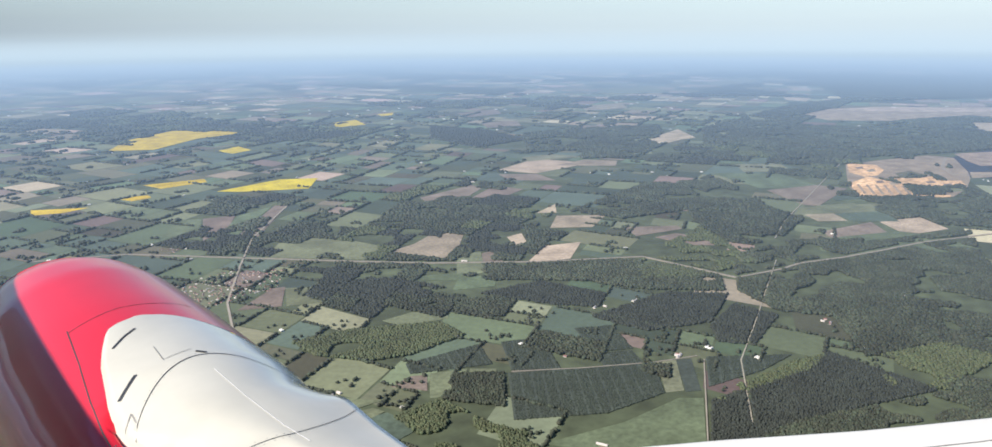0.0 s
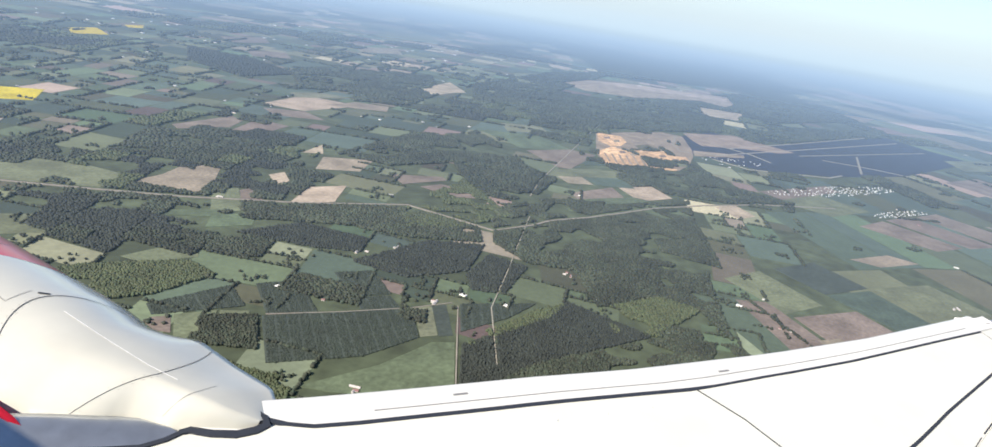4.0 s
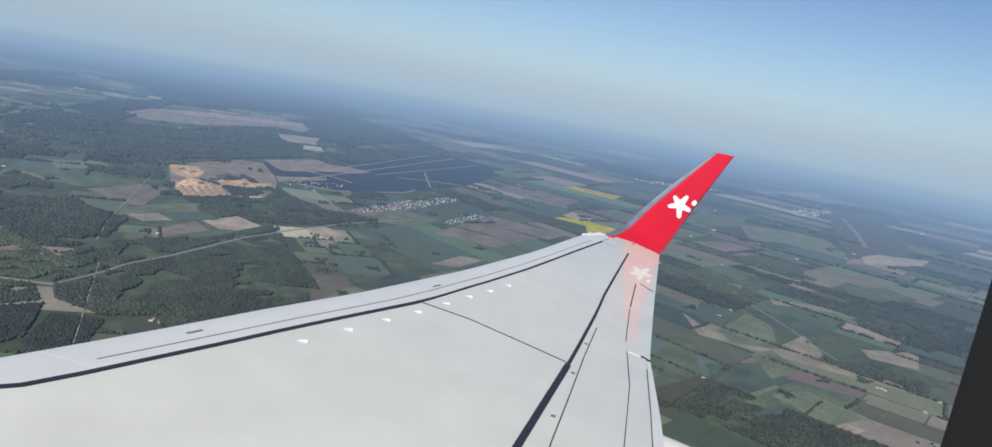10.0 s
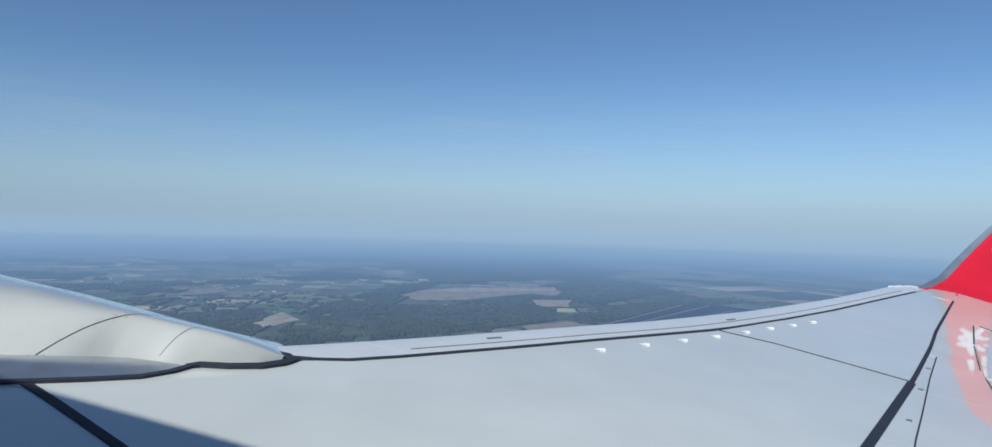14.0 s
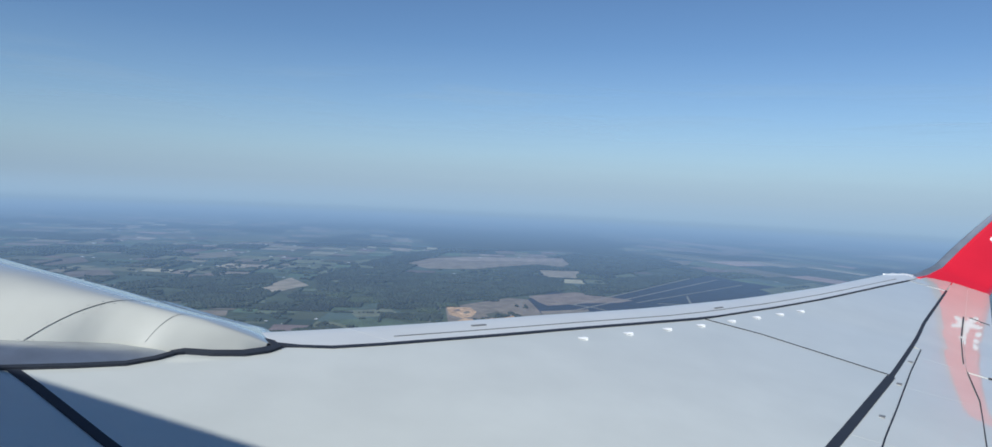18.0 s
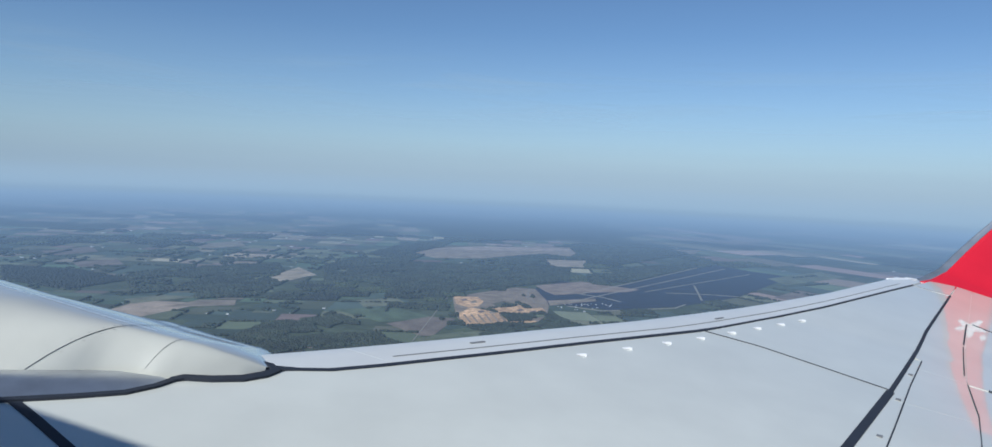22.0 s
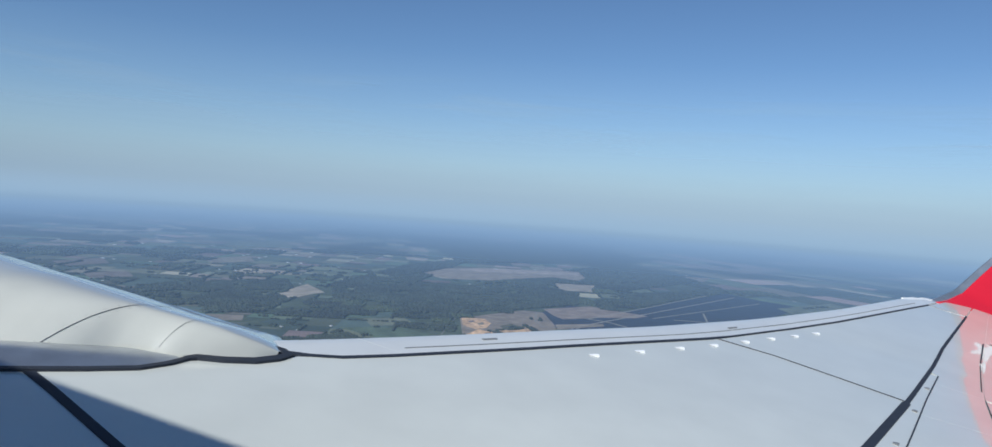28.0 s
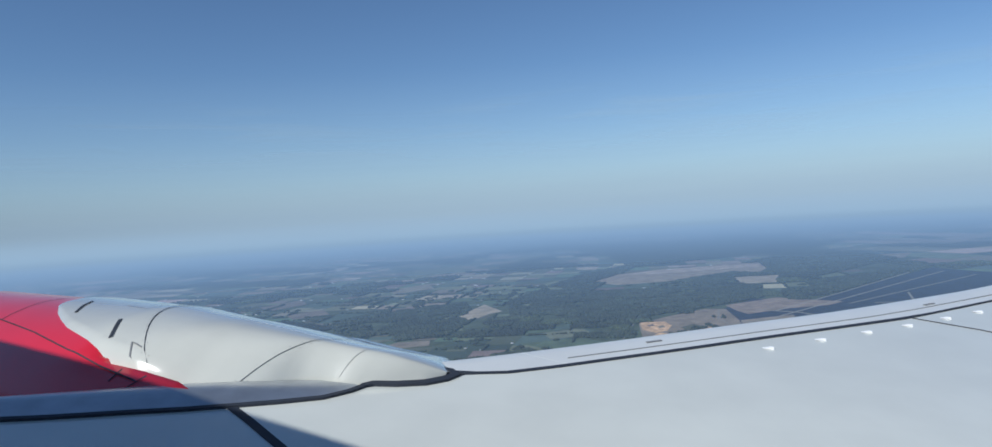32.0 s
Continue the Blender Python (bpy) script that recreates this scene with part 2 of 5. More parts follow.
# ---- ground and distance ----
FAR = 4900.0
ring = [(FAR * math.cos(a * math.pi / 48), FAR * math.sin(a * math.pi / 48)) for a in range(96)]
ground = new("ground", mesh_of("ground", [(x, y, 0) for x, y in ring], [list(range(96))], GROUND))
tagged(ground, "wide green farmland plain seen from the air", "ground", kind="structure")
# shell that carries the painted haze: flat over the land, rising far out
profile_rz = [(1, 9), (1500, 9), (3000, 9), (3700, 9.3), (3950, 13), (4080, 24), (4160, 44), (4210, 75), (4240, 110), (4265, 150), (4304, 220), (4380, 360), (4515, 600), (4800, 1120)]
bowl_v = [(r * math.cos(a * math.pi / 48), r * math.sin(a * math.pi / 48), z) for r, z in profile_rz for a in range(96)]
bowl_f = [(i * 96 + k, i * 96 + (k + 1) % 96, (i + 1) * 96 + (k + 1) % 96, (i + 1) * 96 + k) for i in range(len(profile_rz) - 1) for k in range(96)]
haze = new("backdrop", mesh_of("haze", bowl_v, bowl_f, PAINTED_HAZE, True))
tagged(haze, "shell painted with thin grey-blue haze over the far land and along the horizon", "haze", kind="structure")

TAKEN = []          # outlines that the patchwork leaves free
WORDS = {"grass": "bright green", "green": "dark green", "lime": "yellow-green", "pale": "pale green", "dark": "very dark green", "brown": "reddish brown",
         "tan": "dry tan", "sand": "pale sandy", "rape": "vivid yellow flowering", "heath": "brownish heath", "sandpit": "pale sand", "solar": "dark blue", "olive": "olive"}


def field(name, kind, *corners):
    """A field: a thin slab of soil or crop on the plain."""
    cs = list(corners)
    area = sum(a[0] * b[1] - b[0] * a[1] for a, b in zip(cs, cs[1:] + cs[:1]))
    if area < 0:
        cs.reverse()
    TAKEN.append(cs)
    if kind in ("sandpit", "sand", "solar") or name == "heathland":
        TRACKS.append(cs)
    n = len(cs)
    top = 0.16 + 0.0012 * len(TAKEN)
    v = [(x, y, top) for x, y in cs] + [(x, y, -0.05) for x, y in cs]
    f = [list(range(n))] + [(i, n + i, n + (i + 1) % n, (i + 1) % n) for i in range(n)]
    ob = new(name, mesh_of(name, v, f, SOIL[kind]))
    return tagged(ob, WORDS[kind] + " " + name.replace("_", " ") + " in the open farmland", "field", "fields of the plain")


def trees_mesh(name, spots, kind, size, height, sides=5):
    """Crowns of a wood as one mesh: tapered spires for conifers, lumpy round heads for the rest."""
    spots = np.asarray(spots, float)
    n = len(spots)
    rs = np.random.RandomState(n % 9973)
    spire = kind in ("conifer", "plant")
    levels = ((0.0, 0.75), (0.35, 1.0)) if spire else ((0.15, 0.8), (0.6, 1.0))
    if sides < 4:
        levels = ((0.25, 1.0),)
    turn = rs.uniform(0, 6.28, n)
    s = size * rs.uniform(0.65, 1.3, n)
    h = height * rs.uniform(0.7, 1.25, n)
    vs = []
    for z, r in levels:
        for k in range(sides):
            a = turn + k * 6.2832 / sides
            rr = s * r * 0.62 * rs.uniform(0.75, 1.25, n)
            vs.append(np.stack([spots[:, 0] + np.cos(a) * rr, spots[:, 1] + np.sin(a) * rr, spots[:, 2] + h * z * rs.uniform(0.85, 1.15, n)], 1))
    lean = rs.normal(0, 0.08, (n, 2)) * s[:, None]
    vs.append(np.concatenate([spots[:, :2] + lean, (spots[:, 2] + h)[:, None]], 1))
    per = len(vs)
    v = np.stack(vs, 1).reshape(-1, 3)
    tri = []
    for k in range(sides):
        j = (k + 1) % sides
        top = (len(levels) - 1) * sides
        if top:
            tri += [(k, j, sides + j), (k, sides + j, sides + k)]
        tri.append((top + k, top + j, top + sides))
    tri = np.array(tri)
    f = (tri[None] + (np.arange(n) * per)[:, None, None]).reshape(-1, 3)
    me = bpy.data.meshes.new(name)
    me.vertices.add(len(v))
    me.vertices.foreach_set("co", v.astype(np.float32).ravel())
    me.loops.add(f.size)
    me.loops.foreach_set("vertex_index", f.astype(np.int32).ravel())
    me.polygons.add(len(f))
    me.polygons.foreach_set("loop_start", np.arange(0, f.size, 3, dtype=np.int32))
    me.materials.append(LEAF[kind])
    me.update(calc_edges=True)
    return me


def spots_in(poly, step, seed=0):
    xs, ys = [p[0] for p in poly], [p[1] for p in poly]
    rs = np.random.RandomState(abs(int(seed)))
    gx, gy = np.meshgrid(np.arange(min(xs), max(xs), step), np.arange(min(ys), max(ys), step))
    p = np.stack([gx.ravel(), gy.ravel()], 1) + rs.uniform(-0.45, 0.45, (gx.size, 2)) * step
    keep = np.zeros(len(p), bool)
    for (ax, ay), (bx, by) in zip(poly, poly[1:] + poly[:1]):
        if ay != by:
            keep ^= ((ay > p[:, 1]) != (by > p[:, 1])) & (p[:, 0] < (bx - ax) * (p[:, 1] - ay) / (by - ay) + ax)
    p = p[keep]
    return np.concatenate([p, np.zeros((len(p), 1))], 1)


def thinned(p, limit):
    """Opens clearings and ragged edges in a wood."""
    keep = [noise.noise(Vector((x / 13, y / 13, 2.2))) * 0.7 + noise.noise(Vector((x / 34, y / 34, 7.7))) < limit for x, y, _ in p]
    return p[np.array(keep, bool)] if len(p) else p


def clear_of_tracks(p):
    keep = np.ones(len(p), bool)
    for poly in TRACKS:
        hit = np.zeros(len(p), bool)
        for (ax, ay), (bx, by) in zip(poly, poly[1:] + poly[:1]):
            if ay != by:
                hit ^= ((ay > p[:, 1]) != (by > p[:, 1])) & (p[:, 0] < (bx - ax) * (p[:, 1] - ay) / (by - ay) + ax)
        keep &= ~hit
    return p[keep]


WOOD_WORDS = {"conifer": "dense dark green spruce wood", "mixed": "mixed dark and mid green woodland", "birch": "fresh light green broadleaf wood in spring leaf",
              "plant": "rows of young conifers in a tree plantation"}


def wood(kind, *corners):
    """A wood of many crowns; plantations stand in rows with paths between."""
    cs = list(corners)
    TAKEN.append(cs)
    cx = sum(p[0] for p in cs) / len(cs)
    cy = sum(p[1] for p in cs) / len(cs)
    far = math.hypot(cx, cy)
    step = max(0.80, far / 350)
    if kind == "plant":
        step = 0.68
    p = clear_of_tracks(spots_in(cs, step, int(abs(cx))))
    if kind in ("mixed", "birch"):
        p = thinned(p, 0.30)
    if kind == "plant":
        field("plantation_floor", "dark", *cs)
        (ax, ay), (bx, by) = cs[0], cs[-1]
        ln = math.hypot(bx - ax, by - ay)
        across = (p[:, 0] - ax) * (by - ay) / ln - (p[:, 1] - ay) * (bx - ax) / ln
        p = p[(np.abs(across) % 4.6) > 0.7]
    size, height = step * 1.35, {"plant": 0.7}.get(kind, 1.0 + step * 0.65)
    ob = new("wood", trees_mesh("wood", p, kind, size, height))
    return tagged(ob, WOOD_WORDS[kind] + " on the plain", "woodland", kind="stuff")



# ---- roads ----


TRACKS = []         # strips that stay clear of trees


def road(name, width, mat, label, *pts):
    v, f = [], []
    pts = [Vector((*p, 0.0)) for p in pts]
    for i, p in enumerate(pts):
        d = (pts[min(i + 1, len(pts) - 1)] - pts[max(i - 1, 0)]).normalized()
        n = Vector((-d.y, d.x, 0)) * width / 2
        for s, z in ((1, 0.02), (1, 0.44), (-1, 0.44), (-1, 0.02)):
            q = p + n * s
            v.append((q.x, q.y, z))
    for a, c in zip(pts, pts[1:]):
        d = (c - a).normalized()
        n = Vector((-d.y, d.x, 0)) * (width * 0.5 + (3.0 if width > 1.7 else 0.5))
        TRACKS.append([(q.x, q.y) for q in (a + n, a - n, c - n, c + n)])
    for i in range(len(pts) - 1):
        b = i * 4
        f += [(b + k, b + k + 1, b + k + 5, b + k + 4) for k in range(3)]
    return tagged(new(name, mesh_of(name, v, f, mat)), label, "road", kind="structure")


road("road", 1.8, ROAD, "pale grey highway crossing the farmland", (77, 517), (127, 492), (226, 377), (258, 342), (306, 300), (361, 262), (367, 201), (400, 191), (418, 189), (449, 176), (477, 167), (519, 155), (572, 131), (632, 97), (693, 47))
road("road", 1.2, ROAD, "pale country road through the village", (201, 472), (168, 416), (138, 362), (126, 327))
road("road", 1.4, ROAD, "pale country road beside brown fields", (264, 546), (201, 472))
road("road", 0.7, ROAD, "pale farm track across green fields", (179, 130), (196, 113))
road("road", 0.5, ROAD, "pale forest track along the wood", (260, 154), (197, 112))
road("road", 0.6, ROAD, "pale track between tree plantations", (192, 202), (216, 184), (242, 167), (261, 158))
road("road", 0.5, ROAD, "forest track through the woods", (414, 202), (311, 159), (271, 143), (227, 113))
road("road", 0.8, ROAD, "farm track between brown fields", (362, -9), (310, 17))
road("road", 0.8, ROAD, "farm track between brown fields", (344, -18), (391, -31), (393, -46))
road("road", 1.0, ROAD, "country road between green fields", (594, -242), (509, -254), (443, -261))
road("road", 0.8, ROAD, "country road towards the sand quarry", (458, 226), (507, 244), (687, 295), (942, 367))
road("road", 2.6, ROAD, "pale service road in the solar park", (819, 186), (997, 132), (1330, 33))
road("road", 2.6, ROAD, "pale service road in the solar park", (884, 190), (1060, 142), (1331, 74))
road("road", 2.6, ROAD, "pale service road in the solar park", (789, 183), (780, 142), (848, 72), (882, 63))
road("road", 2.6, ROAD, "pale service road in the solar park", (1064, 66), (925, 47))
road("road", 2.6, ROAD, "pale service road in the solar park", (954, 121), (1273, -8))
road("road", 2.6, ROAD, "pale service road in the solar park", (964, 95), (985, 43), (992, -6))
road("road", 2.6, ROAD, "pale service road in the solar park", (889, 257), (819, 238), (786, 217), (819, 186))
road("road", 2.6, ROAD, "pale service road in the solar park", (891, 214), (877, 162), (854, 134))
road("runway", 8.0, ASPHALT, "grey runway of a distant airfield", (1477, -768), (1240, -678), (1063, -601))

field("green_field", "grass", (163.2, 154.4), (194.2, 144.7), (223.7, 141.8), (230.5, 135.4), (196.9, 112.4), (168.5, 143.9))
field("green_field", "grass", (178.8, 129.7), (196.0, 112.6), (177.4, 104.7), (165.0, 119.3))
field("green_field", "pale", (243.6, 166.6), (251.3, 162.2), (230.3, 143.9), (223.8, 147.8))
field("crop_field", "dark", (251.3, 162.2), (257.3, 158.6), (235.1, 139.4), (229.8, 142.9))
field("ploughed_field", "brown", (386.4, 59.3), (398.6, 44.7), (344.5, -13.9), (321.7, 3.8))
field("ploughed_field", "brown", (388.4, 29.3), (430.1, 3.1), (391.8, -47.2), (347.3, -17.4))
field("stubble_field", "tan", (367.6, 14.2), (379.9, 5.5), (358.6, -16.4), (342.0, -9.1))
field("crop_field", "lime", (415.1, 73.0), (448.9, 60.1), (421.5, 19.6), (389.6, 33.3))
field("dark_field", "dark", (462.8, 54.3), (502.5, 36.6), (480.0, 1.4), (442.5, 21.2))
field("green_field", "green", (442.2, 20.3), (476.7, 0.3), (444.4, -38.3), (417.5, -20.8))
field("green_field", "lime", (483.1, -0.9), (527.4, -29.8), (489.4, -81.8), (443.2, -47.8))
field("green_field", "grass", (422.6, -35.2), (447.6, -51.5), (428.9, -79.7), (396.9, -54.6))
field("stubble_field", "tan", (537.1, 17.7), (577.5, -3.1), (576.6, -23.2), (538.5, -1.4))
field("stubble_field", "sand", (578.8, 123.9), (604.0, 113.2), (584.4, 92.3), (561.6, 99.5))
field("ploughed_field", "brown", (498.0, 212.6), (549.0, 199.6), (520.2, 173.6), (474.3, 187.4))
field("stubble_field", "sand", (554.1, 195.7), (589.3, 181.1), (568.0, 154.8), (530.6, 168.7))
field("ploughed_field", "brown", (408.0, 315.6), (439.8, 291.0), (434.7, 283.4), (396.6, 294.1))
field("stubble_field", "sand", (299.6, 302.9), (334.1, 320.7), (358.1, 310.8), (325.8, 290.8))
field("ploughed_field", "brown", (292.8, 336.7), (307.9, 336.4), (290.8, 314.7), (277.0, 316.8))
field("green_field", "lime", (278.7, 344.0), (295.3, 340.7), (269.6, 306.5), (252.0, 312.0))
field("green_field", "grass", (251.0, 309.3), (273.4, 299.4), (257.7, 285.5), (236.3, 296.0))
field("ploughed_field", "sand", (330.8, 354.0), (344.6, 354.1), (332.9, 337.1), (319.1, 332.5))
field("ploughed_field", "brown", (361.2, 495.1), (426.2, 504.4), (425.1, 489.0), (396.9, 472.0), (356.3, 481.7))
field("ploughed_field", "brown", (391.6, 463.5), (439.6, 488.3), (447.6, 458.7), (416.7, 448.6))
field("stubble_field", "sand", (776.5, 565.9), (846.3, 576.1), (807.5, 535.2), (745.9, 528.1))
field("solar_park", "solar", (878.9, 254.1), (988.4, 239.5), (976.5, 166.9), (1390.6, 51.4), (1326.8, -7.1), (1285.6, -72.0), (986.3, 5.0), (862.0, 68.7), (791.5, 135.9), (793.8, 184.4), (788.9, 217.7))
field("ploughed_field", "brown", (649.5, 22.2), (692.8, 8.6), (667.0, -51.7), (632.2, -34.2))
field("ploughed_field", "brown", (700.5, 6.1), (739.9, -9.9), (706.5, -77.1), (673.0, -57.2))
field("ploughed_field", "brown", (750.5, -15.8), (788.9, -30.7), (749.3, -110.2), (708.9, -87.4))
field("green_field", "lime", (663.4, 93.4), (734.8, 67.4), (720.4, 20.2), (658.7, 43.8))
field("ploughed_field", "brown", (684.9, 110.8), (792.7, 69.0), (779.0, 53.1), (672.6, 89.0))
field("rapeseed_field", "rape", (849.3, -106.8), (864.9, -116.0), (865.9, -150.6), (841.2, -181.8), (787.7, -159.5), (784.0, -136.5), (831.6, -141.7))
field("rapeseed_field", "rape", (1175.6, -152.9), (1215.5, -172.1), (1183.8, -251.5), (1126.3, -225.5))
field("green_field", "green", (883.7, -43.2), (977.5, -78.2), (939.4, -143.3), (851.9, -108.3))
field("ploughed_field", "brown", (1015.9, -38.2), (1113.6, -73.3), (1037.2, -160.7), (950.9, -126.1))
field("stubble_field", "tan", (628.0, -78.1), (681.1, -107.5), (638.9, -138.4), (589.4, -111.4))
field("green_field", "grass", (389.5, -110.8), (467.1, -163.7), (387.0, -146.7), (351.8, -107.9))
field("rapeseed_field", "rape", (245.2, 643.6), (311.3, 655.3), (341.1, 635.3), (311.0, 596.8), (261.2, 626.9))
field("rapeseed_field", "rape", (241.8, 969.1), (290.8, 1053.0), (366.4, 1107.9), (446.0, 1013.5), (362.1, 999.9), (286.8, 941.1))
field("rapeseed_field", "rape", (206.5, 720.2), (259.3, 709.9), (255.6, 692.3), (213.4, 691.6))
field("rapeseed_field", "rape", (106.7, 677.5), (144.5, 654.8), (123.5, 649.1), (103.8, 657.2))
field("rapeseed_field", "rape", (339.8, 874.5), (371.4, 889.9), (371.0, 850.6), (342.8, 841.1))
field("rapeseed_field", "rape", (580.9, 1021.9), (627.2, 1031.9), (603.9, 964.6), (556.3, 969.9))
field("rapeseed_field", "rape", (698.4, 1075.8), (732.5, 1077.5), (707.6, 1044.9), (686.3, 1047.7))
field("rapeseed_field", "rape", (170.5, 674.1), (195.0, 670.8), (194.0, 658.0), (177.5, 655.3))
field("ploughed_field", "brown", (197.6, 551.3), (220.6, 545.2), (203.4, 516.0), (173.9, 489.2))
field("ploughed_field", "brown", (194.0, 482.7), (257.5, 554.5), (266.9, 549.7), (205.5, 472.8))
field("green_field", "grass", (157.1, 520.8), (180.7, 560.4), (196.8, 551.9), (174.4, 495.1))
field("green_field", "grass", (220.9, 542.3), (254.9, 553.6), (194.7, 484.3), (182.9, 487.9))
field("stubble_field", "tan", (274.4, 384.2), (299.8, 396.5), (316.3, 382.3), (274.6, 341.9), (237.6, 377.7))
field("meadow", "lime", (187.7, 424.6), (211.2, 450.9), (243.7, 440.0), (255.7, 394.3), (231.4, 377.6))
field("ploughed_field", "brown", (137.3, 348.0), (165.7, 367.1), (172.0, 364.4), (156.7, 338.1))
field("green_field", "lime", (158.7, 336.3), (171.0, 362.5), (188.4, 350.0), (176.8, 327.8))
field("ploughed_field", "brown", (147.7, 225.0), (158.8, 227.3), (164.6, 223.6), (156.5, 212.6))
field("young_plantation", "lime", (166.1, 223.9), (180.4, 216.7), (163.9, 200.8), (153.4, 206.8))
field("young_plantation", "lime", (181.2, 215.9), (189.5, 208.4), (168.8, 187.2), (163.0, 198.0))
field("bare_field", "tan", (123.8, 168.7), (145.8, 165.2), (154.8, 155.3), (152.8, 143.9), (149.2, 140.3), (128.7, 157.9))
field("green_field", "green", (103.2, 217.9), (135.3, 208.9), (137.7, 191.6), (114.6, 189.1))
field("green_field", "lime", (103.2, 236.0), (126.9, 232.6), (138.8, 217.8), (103.1, 222.7))
field("green_field", "lime", (126.5, 217.7), (133.4, 215.4), (134.8, 210.1), (125.3, 209.2))
field("meadow", "lime", (184.0, 285.6), (214.6, 284.2), (219.6, 279.8), (209.1, 265.4), (187.3, 273.9))
field("green_field", "grass", (225.4, 335.2), (260.6, 313.6), (253.2, 304.7), (224.3, 327.1))
field("bare_field", "sand", (493.3, 543.2), (571.2, 565.2), (589.0, 504.6), (509.4, 503.4))
field("stubble_field", "tan", (369.8, 350.4), (398.4, 371.1), (427.2, 346.7), (393.2, 330.5))
field("ploughed_field", "brown", (474.2, 340.4), (491.0, 341.1), (506.2, 310.6), (482.9, 310.4))
field("stubble_field", "sand", (394.2, 388.1), (425.8, 398.7), (405.9, 378.2))
field("green_field", "green", (716.8, 402.6), (756.4, 391.8), (716.1, 340.8), (653.4, 336.0))
field("green_field", "green", (621.7, 263.4), (657.8, 250.2), (630.6, 233.5), (599.0, 247.5))
field("green_field", "lime", (519.7, 247.4), (557.7, 255.8), (632.3, 207.5), (605.3, 187.9), (539.1, 225.8))
field("airfield_grass", "olive", (1627, -802), (1739, -1001), (1300, -800), (1015, -640), (918, -500), (1130, -590))
field("dry_field", "tan", (909, -496), (1008, -637), (940, -596), (880, -478))
field("stubble_field", "tan", (515.3, -170.3), (485.7, -178.5), (431.7, -288.8), (415.4, -282.7), (465.7, -168.0))
field("green_field", "green", (406.6, -154.6), (429.7, -203.3), (401.5, -203.9), (352.3, -148.5))
field("green_field", "grass", (356.7, -160.5), (403.5, -208.7), (388.1, -244.2), (344.6, -200.4))
field("stubble_field", "tan", (689.2, -322.1), (732.2, -378.5), (698.9, -376.4), (659.2, -325.4))
field("stubble_field", "tan", (608.2, -273.7), (609.6, -344.7), (597.1, -338.4), (590.6, -269.5))
field("green_field", "green", (546.9, -191.8), (580.2, -234.8), (502.8, -198.2), (501.2, -180.8))
field("ploughed_field", "brown", (850.8, -273.0), (888.5, -333.8), (849.8, -373.0), (801.4, -311.9))
field("heathland", "heath", (1172.6, 557.5), (1300.6, 566.4), (1398.7, 510.4), (1526.9, 356.2), (1385.8, 306.7), (1310.3, 304.2), (1325.1, 357.1), (1205.4, 407.4), (1133.5, 492.7))
field("heathland", "sand", (1288.7, 561.2), (1398.7, 510.4), (1496.0, 348.8), (1437.9, 334.8), (1314.5, 487.0))
field("green_field", "pale", (691.6, 392.2), (730.1, 363.8), (697.5, 333.1), (659.7, 364.4))
field("green_field", "grass", (631.1, 384.7), (676.1, 336.4), (643.3, 276.3), (601.2, 315.2))
field("ploughed_field", "brown", (596.6, 306.2), (647.7, 287.0), (653.8, 261.3), (572.2, 248.5), (566.2, 257.7))
field("stubble_field", "tan", (535.3, 243.2), (554.7, 229.7), (540.5, 212.9), (524.2, 227.0))
field("green_field", "lime", (571.0, 250.3), (600.6, 233.8), (590.4, 220.1), (551.0, 235.5))
field("meadow", "grass", (476.8, 205.8), (536.8, 176.5), (542.6, 154.3), (527.7, 123.6), (461.8, 165.6), (452.9, 192.2))
field("green_field", "green", (554.7, 229.7), (590.0, 206.2), (564.9, 186.2), (542.1, 210.3))
field("ploughed_field", "brown", (403.0, 283.6), (421.6, 279.6), (428.9, 256.2), (421.5, 239.9), (404.2, 255.8))
field("stubble_field", "tan", (555.0, 520.0), (603.2, 522.2), (622.1, 492.4), (598.0, 475.3))
field("bare_field", "sand", (811.1, 578.0), (885.7, 596.0), (831.5, 531.8), (785.9, 537.3))
field("bare_field", "sand", (1461.9, 735.3), (1470.5, 681.0), (1403.5, 658.5), (1407.1, 703.1))
field("bare_field", "sand", (1444.1, 1310.7), (1489.2, 1298.5), (1435.2, 1256.6), (1401.4, 1266.7))
field("bare_field", "sand", (2745.9, 2081.8), (2873.9, 2092.4), (2634.6, 1927.0), (2599.3, 1961.4))
field("meadow", "lime", (978.2, 613.4), (1061.2, 576.2), (896.0, 466.2), (830.1, 507.7))
field("green_field", "lime", (759.4, 581.0), (791.1, 572.9), (685.3, 493.3), (672.1, 509.0))
field("ploughed_field", "brown", (479.1, 525.5), (507.3, 500.6), (497.4, 465.8), (466.9, 496.4))
field("green_field", "lime", (479.3, 380.3), (507.9, 375.8), (492.0, 360.4), (473.6, 368.3))
field("meadow", "pale", (565.2, 581.5), (601.5, 573.6), (617.9, 535.0), (551.6, 558.1))
field("stubble_field", "sand", (956.7, -538.5), (1004.3, -587.5), (1031.2, -680.4), (966.9, -632.1), (894.7, -512.0))
field("green_field", "lime", (483.0, -187.0), (544.0, -229.5), (519.5, -239.7), (459.5, -221.2), (460.0, -188.1))
field("green_field", "green", (540.4, -235.0), (566.9, -272.1), (523.2, -285.7), (502.2, -260.1))
field("stubble_field", "tan", (468.5, -224.9), (505.7, -258.7), (467.4, -255.0), (441.7, -238.6))
field("green_field", "grass", (704.3, -245.4), (746.4, -294.1), (726.6, -317.6), (662.6, -264.8))
field("green_field", "pale", (640.7, -230.3), (648.0, -263.4), (610.1, -246.4), (595.9, -212.4))
